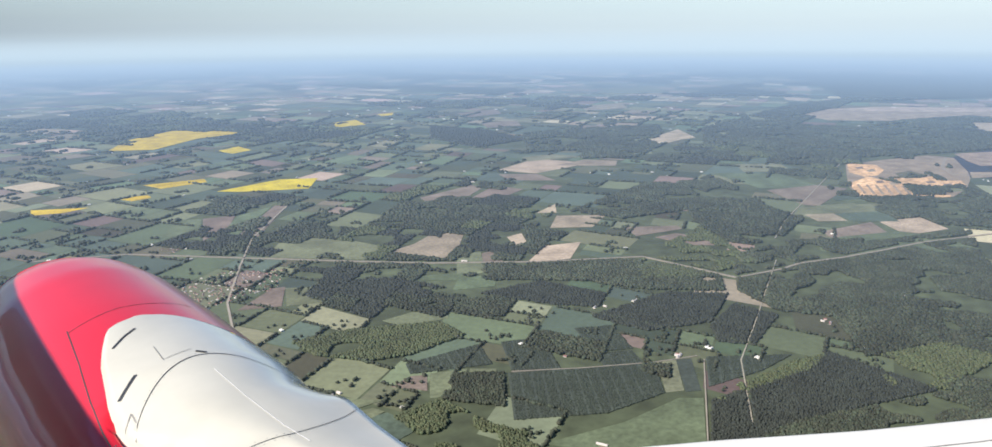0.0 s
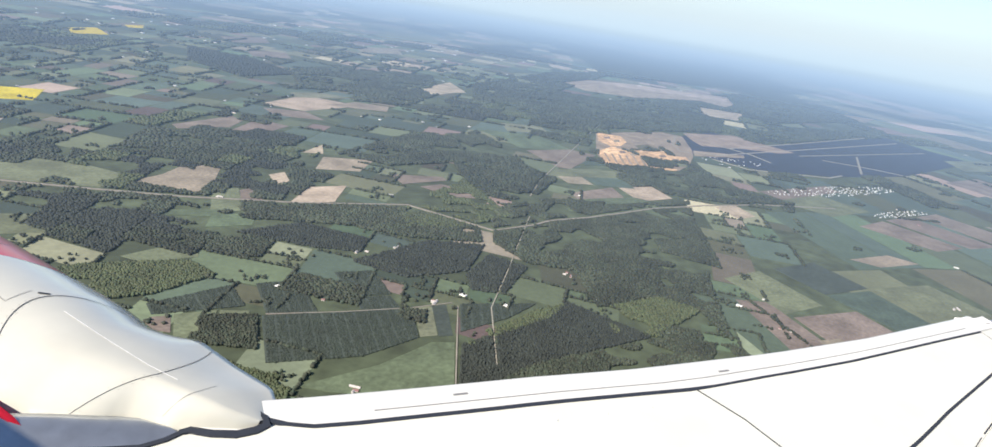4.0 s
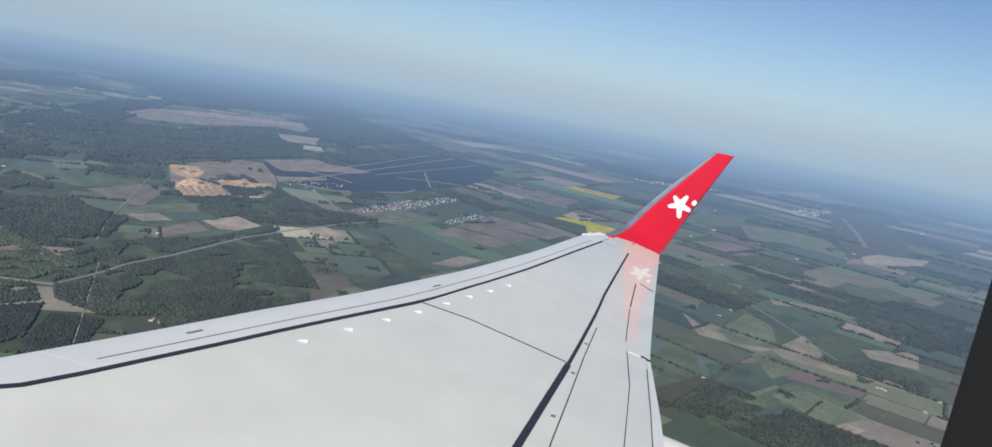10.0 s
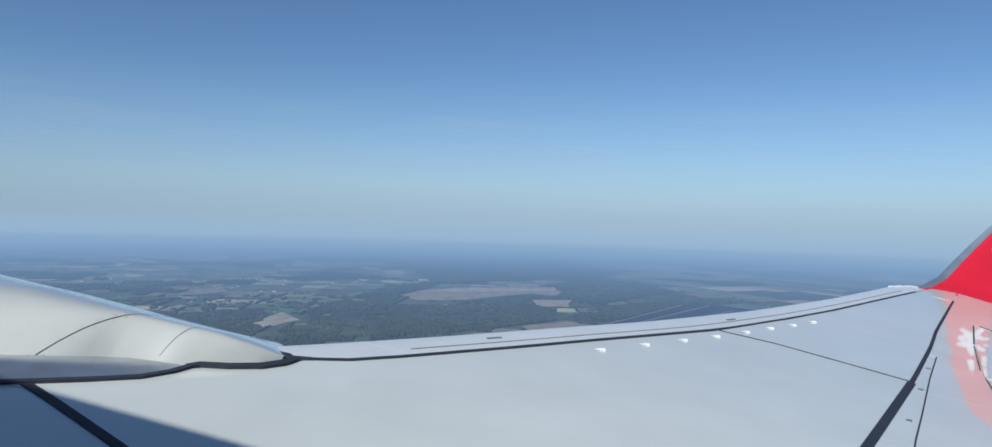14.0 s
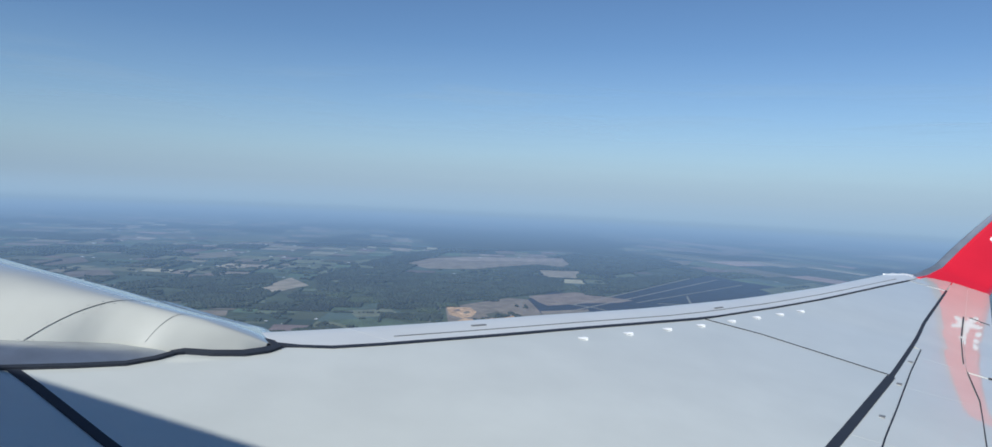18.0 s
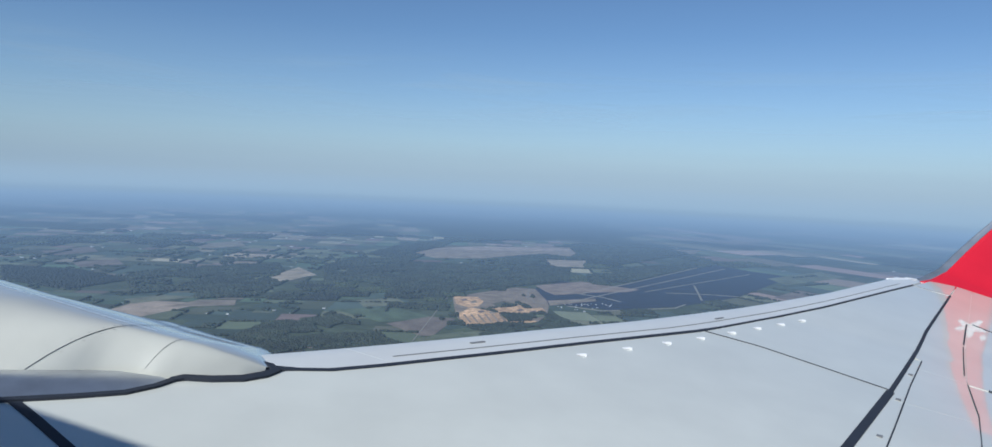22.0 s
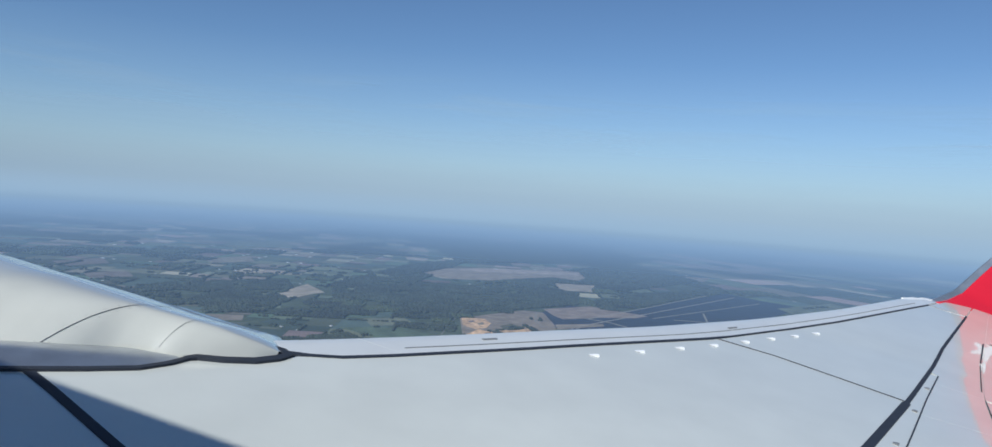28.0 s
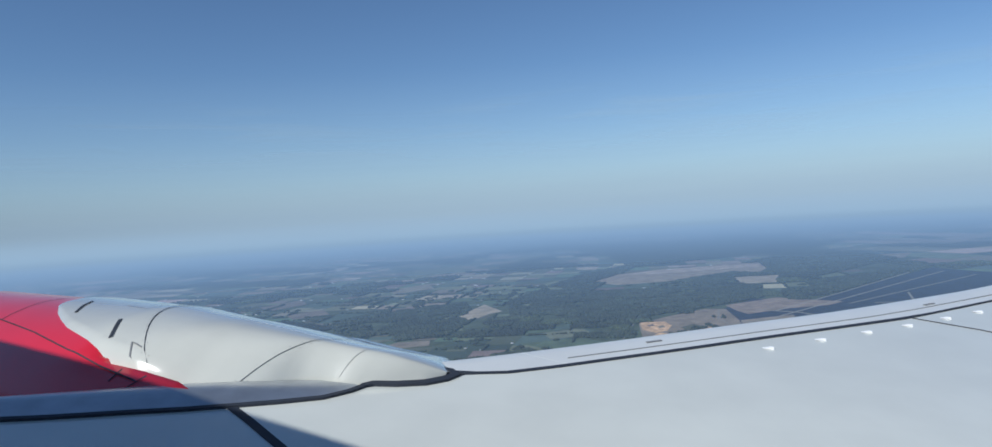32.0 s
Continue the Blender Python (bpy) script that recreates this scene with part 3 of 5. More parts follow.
field("green_field", "lime", (373.0, -181.6), (387.8, -206.5), (360.2, -230.4), (337.7, -192.7))
field("green_field", "green", (344.8, -159.6), (364.3, -187.1), (336.2, -200.7), (320.1, -160.7))
field("stubble_field", "tan", (493.3, -295.5), (509.0, -347.7), (465.5, -321.3), (475.5, -292.2))
field("bare_field", "sand", (341.2, -203.2), (349.0, -211.2), (342.3, -218.7), (337.1, -211.6))
field("meadow", "lime", (440.4, -194.6), (456.5, -214.7), (424.2, -222.6), (399.6, -192.2))
field("green_field", "pale", (779.2, -379.7), (767.8, -430.6), (714.3, -386.0), (718.4, -352.8))
field("green_field", "grass", (728.5, -392.9), (750.8, -458.1), (713.0, -471.5), (654.8, -380.2))
field("green_field", "lime", (1143.5, -358.3), (1183.3, -460.4), (1043.5, -398.2), (986.2, -302.3))
field("green_field", "pale", (1088.6, -414.0), (1112.8, -553.7), (1005.1, -528.4), (940.1, -377.9))
field("ploughed_field", "brown", (801.7, 985.4), (895.2, 990.2), (849.6, 926.8), (774.7, 927.7))
field("stubble_field", "tan", (1034.2, 910.0), (1140.1, 899.2), (1071.5, 831.1), (984.2, 852.6))
field("bare_field", "sand", (3193.5, 3306.8), (3354.8, 3354.3), (3063.4, 3075.5), (2975.8, 3064.0))
field("bare_field", "sand", (3556.0, 3140.1), (3638.2, 3044.9), (3445.5, 2905.6), (3302.9, 2894.2))
field("bare_field", "sand", (1508.1, 1527.1), (1553.3, 1507.2), (1470.5, 1436.9), (1439.9, 1451.8))
field("meadow", "lime", (1314.2, 1105.3), (1540.3, 1119.8), (1446.7, 1015.9), (1232.3, 1004.1))
field("meadow", "pale", (1725.0, 1088.6), (1991.6, 1120.2), (1866.5, 1007.5), (1629.8, 990.2))
field("bare_field", "sand", (3115.1, 1156.1), (3272.7, 1100.2), (2980.6, 1016.2), (2883.9, 1055.2))
field("stubble_field", "tan", (1660.7, 163.0), (1711.1, 95.6), (1593.3, 101.8), (1566.2, 146.5))
field("ploughed_field", "brown", (740.5, 852.2), (797.9, 834.9), (762.1, 786.3), (709.0, 804.9))
field("meadow", "lime", (1155.1, 647.1), (1254.0, 633.1), (1114.1, 543.5), (1033.9, 561.0))
field("heathland", "sand", (1246.0, 335.2), (1283.1, 267.0), (1177.3, 249.8), (1156.0, 299.4))
field("green_field", "pale", (2557.3, 505.0), (2861.4, 437.2), (2515.3, 361.0), (2309.1, 434.2))
field("stubble_field", "tan", (3863.8, 1838.7), (4385.2, 1810.4), (4083.9, 1664.1), (3531.4, 1642.1))
field("green_field", "lime", (1232.0, -34.4), (1409.3, -125.8), (1354.0, -162.2), (1165.6, -60.6))
field("stubble_field", "tan", (2152.5, 51.2), (2346.5, -57.0), (2178.2, -70.8), (2008.3, 30.7))
field("dry_grassland", "heath", (819.7, 298.6), (888.8, 274.4), (889.9, 248.7), (810.8, 212.6), (776.3, 200.7), (722.8, 188.5), (683.2, 186.5), (635.9, 225.4), (627.3, 241.4), (667.5, 266.5), (769.5, 312.4))
field("dry_grassland", "heath", (921.7, 257.9), (999.4, 213.6), (971.2, 129.3), (938.3, 141.7), (909.9, 176.5), (857.5, 214.4), (875.9, 230.5))
field("dry_grassland", "heath", (811.6, 211.6), (860.0, 166.2), (844.6, 161.7), (781.3, 200.7))
field("sand_quarry", "sandpit", (777.1, 314.3), (787.9, 289.3), (764.2, 272.7), (734.6, 266.7), (717.8, 272.5), (731.6, 292.9))
field("sand_quarry", "sandpit", (675.8, 268.8), (719.2, 270.6), (716.0, 259.8), (704.8, 234.3), (663.9, 209.2), (637.6, 226.1), (629.3, 242.2))
field("sand_quarry", "sandpit", (726.7, 251.6), (743.6, 237.8), (762.9, 229.2), (746.0, 219.1), (760.7, 203.8), (740.7, 194.6), (712.7, 208.9), (704.8, 234.3))
field("sand_quarry", "sandpit", (661.2, 217.0), (686.5, 189.7), (680.0, 187.8), (656.5, 208.9))
field("rough_grassland", "olive", (756.9, 259.9), (779.1, 253.5), (767.6, 234.4), (746.5, 233.9), (736.3, 247.6))
field("rough_grassland", "lime", (694.5, 228.4), (711.6, 208.5), (734.6, 192.9), (714.3, 186.6), (676.1, 206.5))
field("pit_floor", "heath", (677.0, 263.0), (679.1, 261.8), (643.9, 240.6), (641.5, 242.0))
field("pit_floor", "heath", (681.2, 257.1), (683.4, 255.8), (647.8, 234.9), (645.4, 236.3))
field("pit_floor", "heath", (685.5, 251.1), (687.7, 249.8), (651.8, 229.1), (649.3, 230.6))
field("pit_floor", "heath", (689.8, 245.1), (692.0, 243.8), (655.7, 223.3), (653.2, 224.8))
field("pit_floor", "heath", (694.2, 239.0), (696.4, 237.7), (659.7, 217.5), (657.2, 219.0))
field("pit_floor", "heath", (698.5, 232.9), (700.8, 231.5), (663.7, 211.6), (661.2, 213.1))
field("pit_floor", "brown", (760.8, 299.7), (771.0, 296.5), (759.8, 290.0), (751.8, 293.4))
field("pit_floor", "tan", (754.2, 285.5), (763.9, 282.0), (752.8, 275.8), (745.0, 279.4))
field("pit_floor", "brown", (702.9, 257.2), (711.3, 253.7), (701.8, 248.3), (694.9, 251.8))
field("pit_floor", "tan", (703.7, 245.6), (712.5, 242.2), (703.0, 236.9), (696.0, 240.6))
field("pit_floor", "brown", (734.1, 225.0), (743.1, 221.1), (732.9, 216.0), (725.5, 219.9))
field("pit_floor", "brown", (732.6, 210.2), (741.5, 206.1), (731.3, 201.2), (724.0, 205.2))
wood("conifer", (231, 132), (272, 121), (306, 121), (302, 77), (239, 103), (201, 109), (191, 107))
wood("mixed", (202, 108), (238, 103), (301, 75), (326, 45), (310, 19), (280, 23), (237, 43), (215, 66), (177, 101))
wood("birch", (311, 107), (352, 91), (353, 69), (305, 75), (292, 90))
wood("birch", (232, 134), (285, 127), (302, 121), (285, 118), (233, 129))
wood("mixed", (348, 138), (493, 180), (571, 142), (392, 74), (328, 46), (353, 69), (353, 91), (313, 108))
wood("mixed", (401, 224), (456, 218), (499, 185), (348, 138), (336, 160), (348, 189))
wood("conifer", (244, 282), (281, 273), (293, 235), (275, 225), (261, 243), (252, 263))
wood("conifer", (262, 219), (318, 214), (339, 190), (299, 175), (268, 189))
wood("conifer", (295, 173), (328, 180), (330, 157), (289, 147), (281, 160))
wood("mixed", (286, 322), (327, 285), (355, 256), (398, 235), (342, 194), (314, 224), (298, 259), (268, 290))
wood("birch", (139, 291), (166, 286), (203, 264), (202, 244), (171, 244), (154, 251), (140, 272))
wood("plant", (164, 238), (200, 232), (191, 213), (160, 229))
wood("plant", (190, 202), (242, 167), (223, 148), (195, 153), (166, 173))
wood("plant", (209, 227), (226, 218), (209, 190), (193, 203))
wood("plant", (245, 215), (261, 205), (247, 182), (232, 191))
wood("plant", (231, 190), (245, 181), (239, 170), (224, 179))
wood("plant", (263, 155), (292, 131), (269, 132), (240, 139))
wood("birch", (135, 204), (156, 203), (158, 175), (166, 157), (153, 150), (147, 162), (134, 174))
wood("mixed", (173, 217), (189, 203), (170, 182), (156, 203))
wood("mixed", (649, 277), (781, 240), (660, 118), (581, 151), (588, 196), (595, 238))
wood("mixed", (414, 202), (455, 194), (567, 146), (426, 76), (410, 116), (362, 147), (369, 177))
wood("mixed", (886, 421), (1145, 418), (1907, 332), (1577, 113), (1230, 210), (1187, 315), (971, 369))
wood("mixed", (912, 573), (1284, 640), (1562, 617), (1042, 501), (864, 438), (764, 475))
wood("birch", (366, 265), (447, 276), (401, 209), (348, 217), (324, 236))
wood("mixed", (416, 374), (542, 397), (599, 366), (510, 306), (427, 330))
wood("mixed", (816, 464), (1049, 498), (1130, 261), (999, 230), (836, 307), (814, 341), (746, 372))
wood("mixed", (673, 693), (794, 725), (856, 623), (762, 578), (681, 547), (596, 599))
wood("mixed", (619, 377), (577, 372), (513, 341), (453, 281), (427, 240), (448, 221), (525, 238), (538, 274), (580, 316))
wood("mixed", (476, -257), (463, -280), (434, -310), (417, -297), (432, -263), (453, -250))
wood("mixed", (613, -358), (622, -421), (581, -424), (515, -361), (541, -341), (565, -330))
wood("mixed", (785, 668), (902, 643), (777, 534), (656, 490), (603, 529))
wood("mixed", (2042, 968), (2632, 568), (2017, 288), (1441, 590))
wood("mixed", (1197, 189), (1417, 78), (1290, 16), (1056, 82), (1050, 193))
wood("conifer", (662, 878), (688, 781), (664, 675), (576, 671), (585, 775))
wood("mixed", (831, 248), (853, 227), (834, 219), (814, 237))
wood("mixed", (941, 236), (975, 220), (948, 214), (923, 229))
wood("mixed", (620, 239), (678, 181), (671, 140), (666, 77), (631, 72), (566, 179), (584, 208))

# ---- patchwork of far fields ----


GRAIN = {"turn": 24, "stretch": 1.0, "z": 0.09}


def bend(x, y):
    """The plain's field grid, turned and gently bent."""
    q = noise.noise_vector(Vector((x / 420, y / 420, 3.7))) * 55 + noise.noise_vector(Vector((x / 90, y / 90, 9.1))) * 7
    a = radians(GRAIN["turn"])
    return (x * math.cos(a) - y * math.sin(a) + q.x, x * math.sin(a) + y * math.cos(a) + q.y)


patch_rng = random.Random(5)
patches = {k: ([], []) for k in EARTH}
tree_spots = {"mixed": [], "birch": [], "conifer": []}
far_spots = {"mixed": [], "conifer": []}
hedge_spots = []
white_specks = []


def grow_patch(x0, y0, x1, y1):
    w, h = x1 - x0, y1 - y0
    c = bend((x0 + x1) / 2, (y0 + y1) / 2)
    far = math.hypot(c[0], c[1])
    far_off = far > 1500
    want = 20 + far * 0.018 if far < 1400 else 45 + (far - 1400) * 0.018
    want *= patch_rng.uniform(0.7, 1.9) * (1.45 if GRAIN["turn"] > 30 else 1.0)
    if max(w / GRAIN["stretch"], h) > want:
        k = patch_rng.uniform(0.38, 0.62)
        if w * patch_rng.uniform(0.75, 1.3) > h * GRAIN["stretch"]:
            m = x0 + w * k
            grow_patch(x0, y0, m, y1), grow_patch(m, y0, x1, y1)
        else:
            m = y0 + h * k
            grow_patch(x0, y0, x1, m), grow_patch(x0, m, x1, y1)
        return
    if far > 4820 or (far_off and c[0] < -0.35 * abs(c[1])) or any(inside(c[0], c[1], t) for t in TAKEN):
        return
    if (c[1] < 0.10 * c[0] + 5) != (GRAIN["turn"] > 30):
        return
    g = 0.5
    cs = [bend(*p) for p in ((x0 + g, y0 + g), (x1 - g, y0 + g), (x1 - g, y1 - g), (x0 + g, y1 - g))]
    forest = noise.noise(Vector((c[0] / 260, c[1] / 260, 1.3))) + 0.5 * noise.noise(Vector((c[0] / 90, c[1] / 90, 5.0)))
    side = math.atan2(c[1], c[0])
    limit = (0.17 if far < 700 else 0.24) if side > 0.15 else 0.30
    if far_off:
        limit = 0.36
    if forest > limit:
        kind = "birch" if patch_rng.random() < 0.18 else ("conifer" if patch_rng.random() < 0.3 else "mixed")
        if c[0] < -200 or abs(side) > 1.7:
            return
        if far < 1500:
            step = max(1.15, far / 300)
            tree_spots[kind].extend((x, y, step) for x, y, _ in spots_in(cs, step, int(c[0] * 3 + c[1])))
        else:
            step = far / 260
            far_spots["conifer" if kind == "conifer" else "mixed"].extend((x, y, step) for x, y, _ in spots_in(cs, step, int(c[0] + c[1])))
        return
    tone = noise.noise(Vector((c[0] / 300, c[1] / 300, 8.8)))
    pick = patch_rng.random() + 0.25 * tone
    kind = ("grass" if pick < 0.26 else "green" if pick < 0.52 else "lime" if pick < 0.68 else "olive" if pick < 0.76 else "pale" if pick < 0.82
            else "brown" if pick < 0.91 else "tan" if pick < 0.97 else "sand")
    if far < 900 and kind in ("sand", "tan") and patch_rng.random() < 0.7:
        kind = "olive" if kind == "sand" else "brown"
    if far_off and patch_rng.random() < 0.34:
        kind = patch_rng.choice(("sand", "tan", "pale"))
    v, f = patches[kind]
    b = len(v)
    v.extend((x, y, GRAIN["z"]) for x, y in cs)
    f.append((b, b + 1, b + 2, b + 3))
    if far < 1300 and c[0] > -60:
        for (ax, ay), (bx, by) in zip(cs[:2], cs[1:3]):
            if patch_rng.random() < (0.40 if GRAIN["turn"] > 30 or far > 600 else 0.7):
                ln = math.hypot(bx - ax, by - ay)
                step = max(1.1, far / 330)
                for i in range(int(ln / step)):
                    k = i * step / ln
                    if patch_rng.random() < 0.8:
                        hedge_spots.append((ax + (bx - ax) * k + patch_rng.uniform(-.4, .4), ay + (by - ay) * k + patch_rng.uniform(-.4, .4), step))
        if patch_rng.random() < (0.8 if far < 600 else 0.45):
            x, y = cs[0][0] * 0.7 + cs[2][0] * 0.3, cs[0][1] * 0.7 + cs[2][1] * 0.3
            for i in range(patch_rng.randint(3, 14)):
                hedge_spots.append((x + patch_rng.gauss(0, 2.5), y + patch_rng.gauss(0, 2.5), max(1.1, far / 330)))
    if patch_rng.random() < (0.22 if far < 1500 else 0.24):
        white_specks.append((cs[0][0] + 2, cs[0][1] + 2, far))


grow_patch(-3000, -5200, 5200, 5200)
GRAIN.update(turn=47, stretch=2.1, z=0.115)     # long strips on the other side of the woods
grow_patch(-5200, -5200, 5200, 5200)
for kind, (v, f) in patches.items():
    if f:
        tagged(new("far_fields", mesh_of("far_fields", v, f, SOILS[kind])), "patchwork of " + WORDS[kind] + " fields reaching to the horizon", "fields", kind="stuff")


def scatter(name, spots, kind, label):
    if not spots:
        return
    a = np.array(spots)
    a = clear_of_tracks(a)
    if name == "distant_woods":
        a = thinned(a, 0.34)
    step = a[:, 2].copy()
    a[:, 2] = 0
    me_all = []
    edges = (0, 1.25, 1.8, 2.6, 3.6, 5.2, 7.5, 10, 14, 40)
    for lo, hi in zip(edges, edges[1:]):
        sel = (step > lo) & (step <= hi)
        if sel.any():
            m = float(step[sel].mean())
            ob = new(name, trees_mesh(name, a[sel], kind, m * 1.35, min(5.0, 1.0 + m * 0.5), 3 if name == "horizon_woods" else 4))
            tagged(ob, label, "woodland", kind="stuff")


scatter("distant_woods", tree_spots["mixed"], "mixed", "mixed dark green woods between the fields")
scatter("distant_woods", tree_spots["birch"], "birch", "light green broadleaf woods between the fields")
scatter("distant_woods", tree_spots["conifer"], "conifer", "dark spruce woods between the fields")
scatter("horizon_woods", far_spots["mixed"], "mixed", "dark far woods fading into the haze")
scatter("horizon_woods", far_spots["conifer"], "conifer", "dark far spruce woods fading into the haze")
scatter("hedgerow", hedge_spots, "mixed", "tree-lined hedgerows and small copses along field edges")

# ---- farms and villages ----


def house(x, y, turn, w, d, h, roof):
    ob = new("house")
    ob.location, ob.rotation_euler = (x, y, 0), (0, 0, turn)
    c = [(-w / 2, -d / 2), (w / 2, -d / 2), (w / 2, d / 2), (-w / 2, d / 2)]
    part("wall", mesh_of("wall", [(a, b, z) for z in (0, h) for a, b in c], [(0, 1, 5, 4), (1, 2, 6, 5), (2, 3, 7, 6), (3, 0, 4, 7)], HOUSE_WALL), ob)
    e = 0.06
    rv = [(-w / 2 - e, -d / 2 - e, h), (w / 2 + e, -d / 2 - e, h), (w / 2 + e, d / 2 + e, h), (-w / 2 - e, d / 2 + e, h), (-w / 2 - e, 0, h + d * 0.42), (w / 2 + e, 0, h + d * 0.42)]
    part("roof", mesh_of("roof", rv, [(0, 1, 5, 4), (2, 3, 4, 5), (0, 4, 3), (1, 2, 5), (3, 2, 1, 0)], roof), ob)
    return ob


farm_rng = random.Random(11)


def farmstead(x, y):
    for i in range(farm_rng.randint(2, 4)):
        big = i == 0
        ob = house(x + farm_rng.uniform(-3.5, 3.5), y + farm_rng.uniform(-3.5, 3.5), farm_rng.choice((0.4, 1.97)) + farm_rng.uniform(-.1, .1),
                   farm_rng.uniform(2.2, 4.2) if big else farm_rng.uniform(1.3, 2.4), farm_rng.uniform(0.9, 1.5), 0.4, farm_rng.choice((HOUSE_ROOF, SHED_ROOF, SHED_ROOF)))
        tagged(ob, "small light-walled farm building among fields and trees", "house", "farm buildings")


for x, y in ((174, 138), (258, 163), (222, 198), (276, 224), (297, 215), (368, 29), (406, -30), (490, -48), (763, -2), (434, 214), (515, 265), (271, 15), (318, 263), (275, 331), (498, 113), (426, -67), (412, -267), (339, 136), (129, 233), (715, -21), (161, 486), (434, 518), (110, 272)):
    farmstead(x, y)


def village(count, spread, label, *poly):
    poly = list(poly)
    p = spots_in(poly, spread, count)
    farm_rng.shuffle(idx := list(range(len(p))))
    for i in idx[:count]:
        ob = house(p[i][0], p[i][1], farm_rng.choice((0.5, 2.07)) + farm_rng.uniform(-.2, .2), farm_rng.uniform(0.9, 1.5), farm_rng.uniform(0.6, 0.85), 0.28,
                   farm_rng.choice((HOUSE_ROOF, HOUSE_ROOF, SHED_ROOF)))
        tagged(ob, label, "house", "village houses")


village(240, 2.5, "small village house with pitched roof", (100, 407), (161, 414), (186, 395), (167, 364), (133, 364))
village(40, 2.2, "small village house among trees", (95, 256), (113, 255), (118, 244), (99, 236))
village(20, 3.0, "small house near the road junction", (146, 489), (167, 491), (170, 478), (149, 476))
specks_v, specks_f = [], []


def block(x, y, w, d, h):
    b = len(specks_v)
    specks_v.extend((x + a * w, y + c * d, z) for z in (0, h) for a, c in ((-.5, -.5), (.5, -.5), (.5, .5), (-.5, .5)))
    specks_f.extend([(b, b + 1, b + 5, b + 4), (b + 1, b + 2, b + 6, b + 5), (b + 2, b + 3, b + 7, b + 6), (b + 3, b, b + 4, b + 7), (b + 4, b + 5, b + 6, b + 7)])


for poly, n in ((((690, 108), (786, 69), (887, 12), (854, 8), (736, 60), (687, 96)), 220), (((1400, -618), (1600, -770), (1640, -800), (1560, -790), (1345, -640)), 170), (((1540, -340), (1670, -590), (1625, -590), (1500, -370)), 130), (((1754, -660), (2150, -1060), (2080, -1070), (1700, -690)), 150), (((1470, -850), (1440, -925), (1400, -900), (1440, -845)), 35), (((711, 19), (785, -14), (777, -24), (700, 12)), 60), (((786, 194), (823, 174), (835, 138), (816, 136), (766, 166), (761, 184)), 30)):
    p = spots_in(list(poly), 4.0, n)
    np.random.RandomState(n).shuffle(p)
    for x, y, _ in p[:n]:
        k = math.hypot(x, y) / 700
        block(x, y, farm_rng.uniform(0.9, 2.0) * k, farm_rng.uniform(0.7, 1.2) * k, 0.5 * k)
for x, y, far in white_specks:
    block(x, y, farm_rng.uniform(1.2, 2.6) * max(1, far / 900), farm_rng.uniform(1.2, 3.4) * max(1, far / 700), 0.7)
tagged(new("distant_buildings", mesh_of("distant_buildings", specks_v, specks_f, PALE_ROOF)), "scattered pale farm and town buildings far off", "buildings", kind="stuff")

# ---- the airliner: starboard wing, engine and fuselage ----
BANK = Matrix(((0.98890, -0.00868, 0.14832), (0.02117, 0.99633, -0.08288), (-0.14706, 0.08511, 0.98546))).to_4x4()
airliner = new("airliner")
airliner.matrix_basis = Matrix.Translation((-0.0067, 0.0020, 134.9995)) @ BANK @ Matrix.Translation((-1.437, 5.235, -1.533))
tagged(airliner, "airliner in flight with grey wing, red winglet and red engine cowling", "airplane")


def skin_z(x, y):
    """Height of the wing's upper skin: dihedral, upward flex and twist."""
    flex = (x / 17) ** 2 if x < 10.2 else 0.36 + (x - 10.2) * 0.08339
    camber = 0.12 * min(1.0, max(0.0, (x - 8) / 3)) * max(0.0, spar(x) - y)
    return 0.1198 * x + 1.5695 * flex + 0.06617 * (y + 0.526 * x) - camber


def lerp(pairs):
    xs, ys = [p[0] for p in pairs], [p[1] for p in pairs]
    return lambda t: float(np.interp(t, xs, ys))


lead = lerp([(0.6, 1.5), (3.4, -0.85), (4.1, -1.42), (4.43, -1.69), (4.7, -1.94), (4.85, -2.07), (4.95, -2.22), (5.0, -2.36), (5.6, -2.50), (6.04, -2.81), (6.29, -2.98), (6.94, -3.42), (7.79, -3.99), (8.77, -4.70), (9.60, -5.26), (10.56, -5.92), (11.79, -6.73), (13.55, -7.76), (14.2, -8.12)])
trail = lerp([(0.6, -7.55), (6.0, -7.58), (6.55, -7.65), (7.59, -7.84), (8.41, -7.98), (9.13, -8.09), (9.58, -8.155), (10.19, -8.31), (11.83, -8.72), (13.79, -9.225), (14.2, -9.33)])
seal_line = lerp([(0.6, 1.3), (2.0, 0.08), (3.444, -1.30), (3.655, -1.52), (3.888, -1.723), (4.125, -1.946), (4.305, -2.10), (4.519, -2.28), (4.726, -2.436), (4.892, -2.488), (5.03, -2.50), (5.15, -2.62), (5.36, -2.80), (5.53, -2.87), (5.66, -2.93)])
slat_back = lerp([(5.4, -2.72), (5.58, -2.79), (5.647, -2.917), (5.793, -3.09), (6.10, -3.313), (6.541, -3.61), (7.035, -3.95), (7.608, -4.338), (8.236, -4.791), (9.024, -5.374), (9.929, -5.931), (11.087, -6.679), (12.70, -7.638), (13.424, -8.074), (14.2, -8.53)])
spar = lerp([(1.0, -4.50), (4.0, -5.47), (5.86, -6.09), (6.49, -6.29), (7.63, -6.68), (8.70, -7.05), (10.34, -7.58), (11.05, -7.79), (13.24, -8.53), (14.2, -8.85)])
hinge = lerp([(1.0, -5.15), (6.05, -6.45), (7.05, -6.71), (7.72, -6.90), (8.93, -7.235), (9.85, -7.51), (10.9, -7.80)])
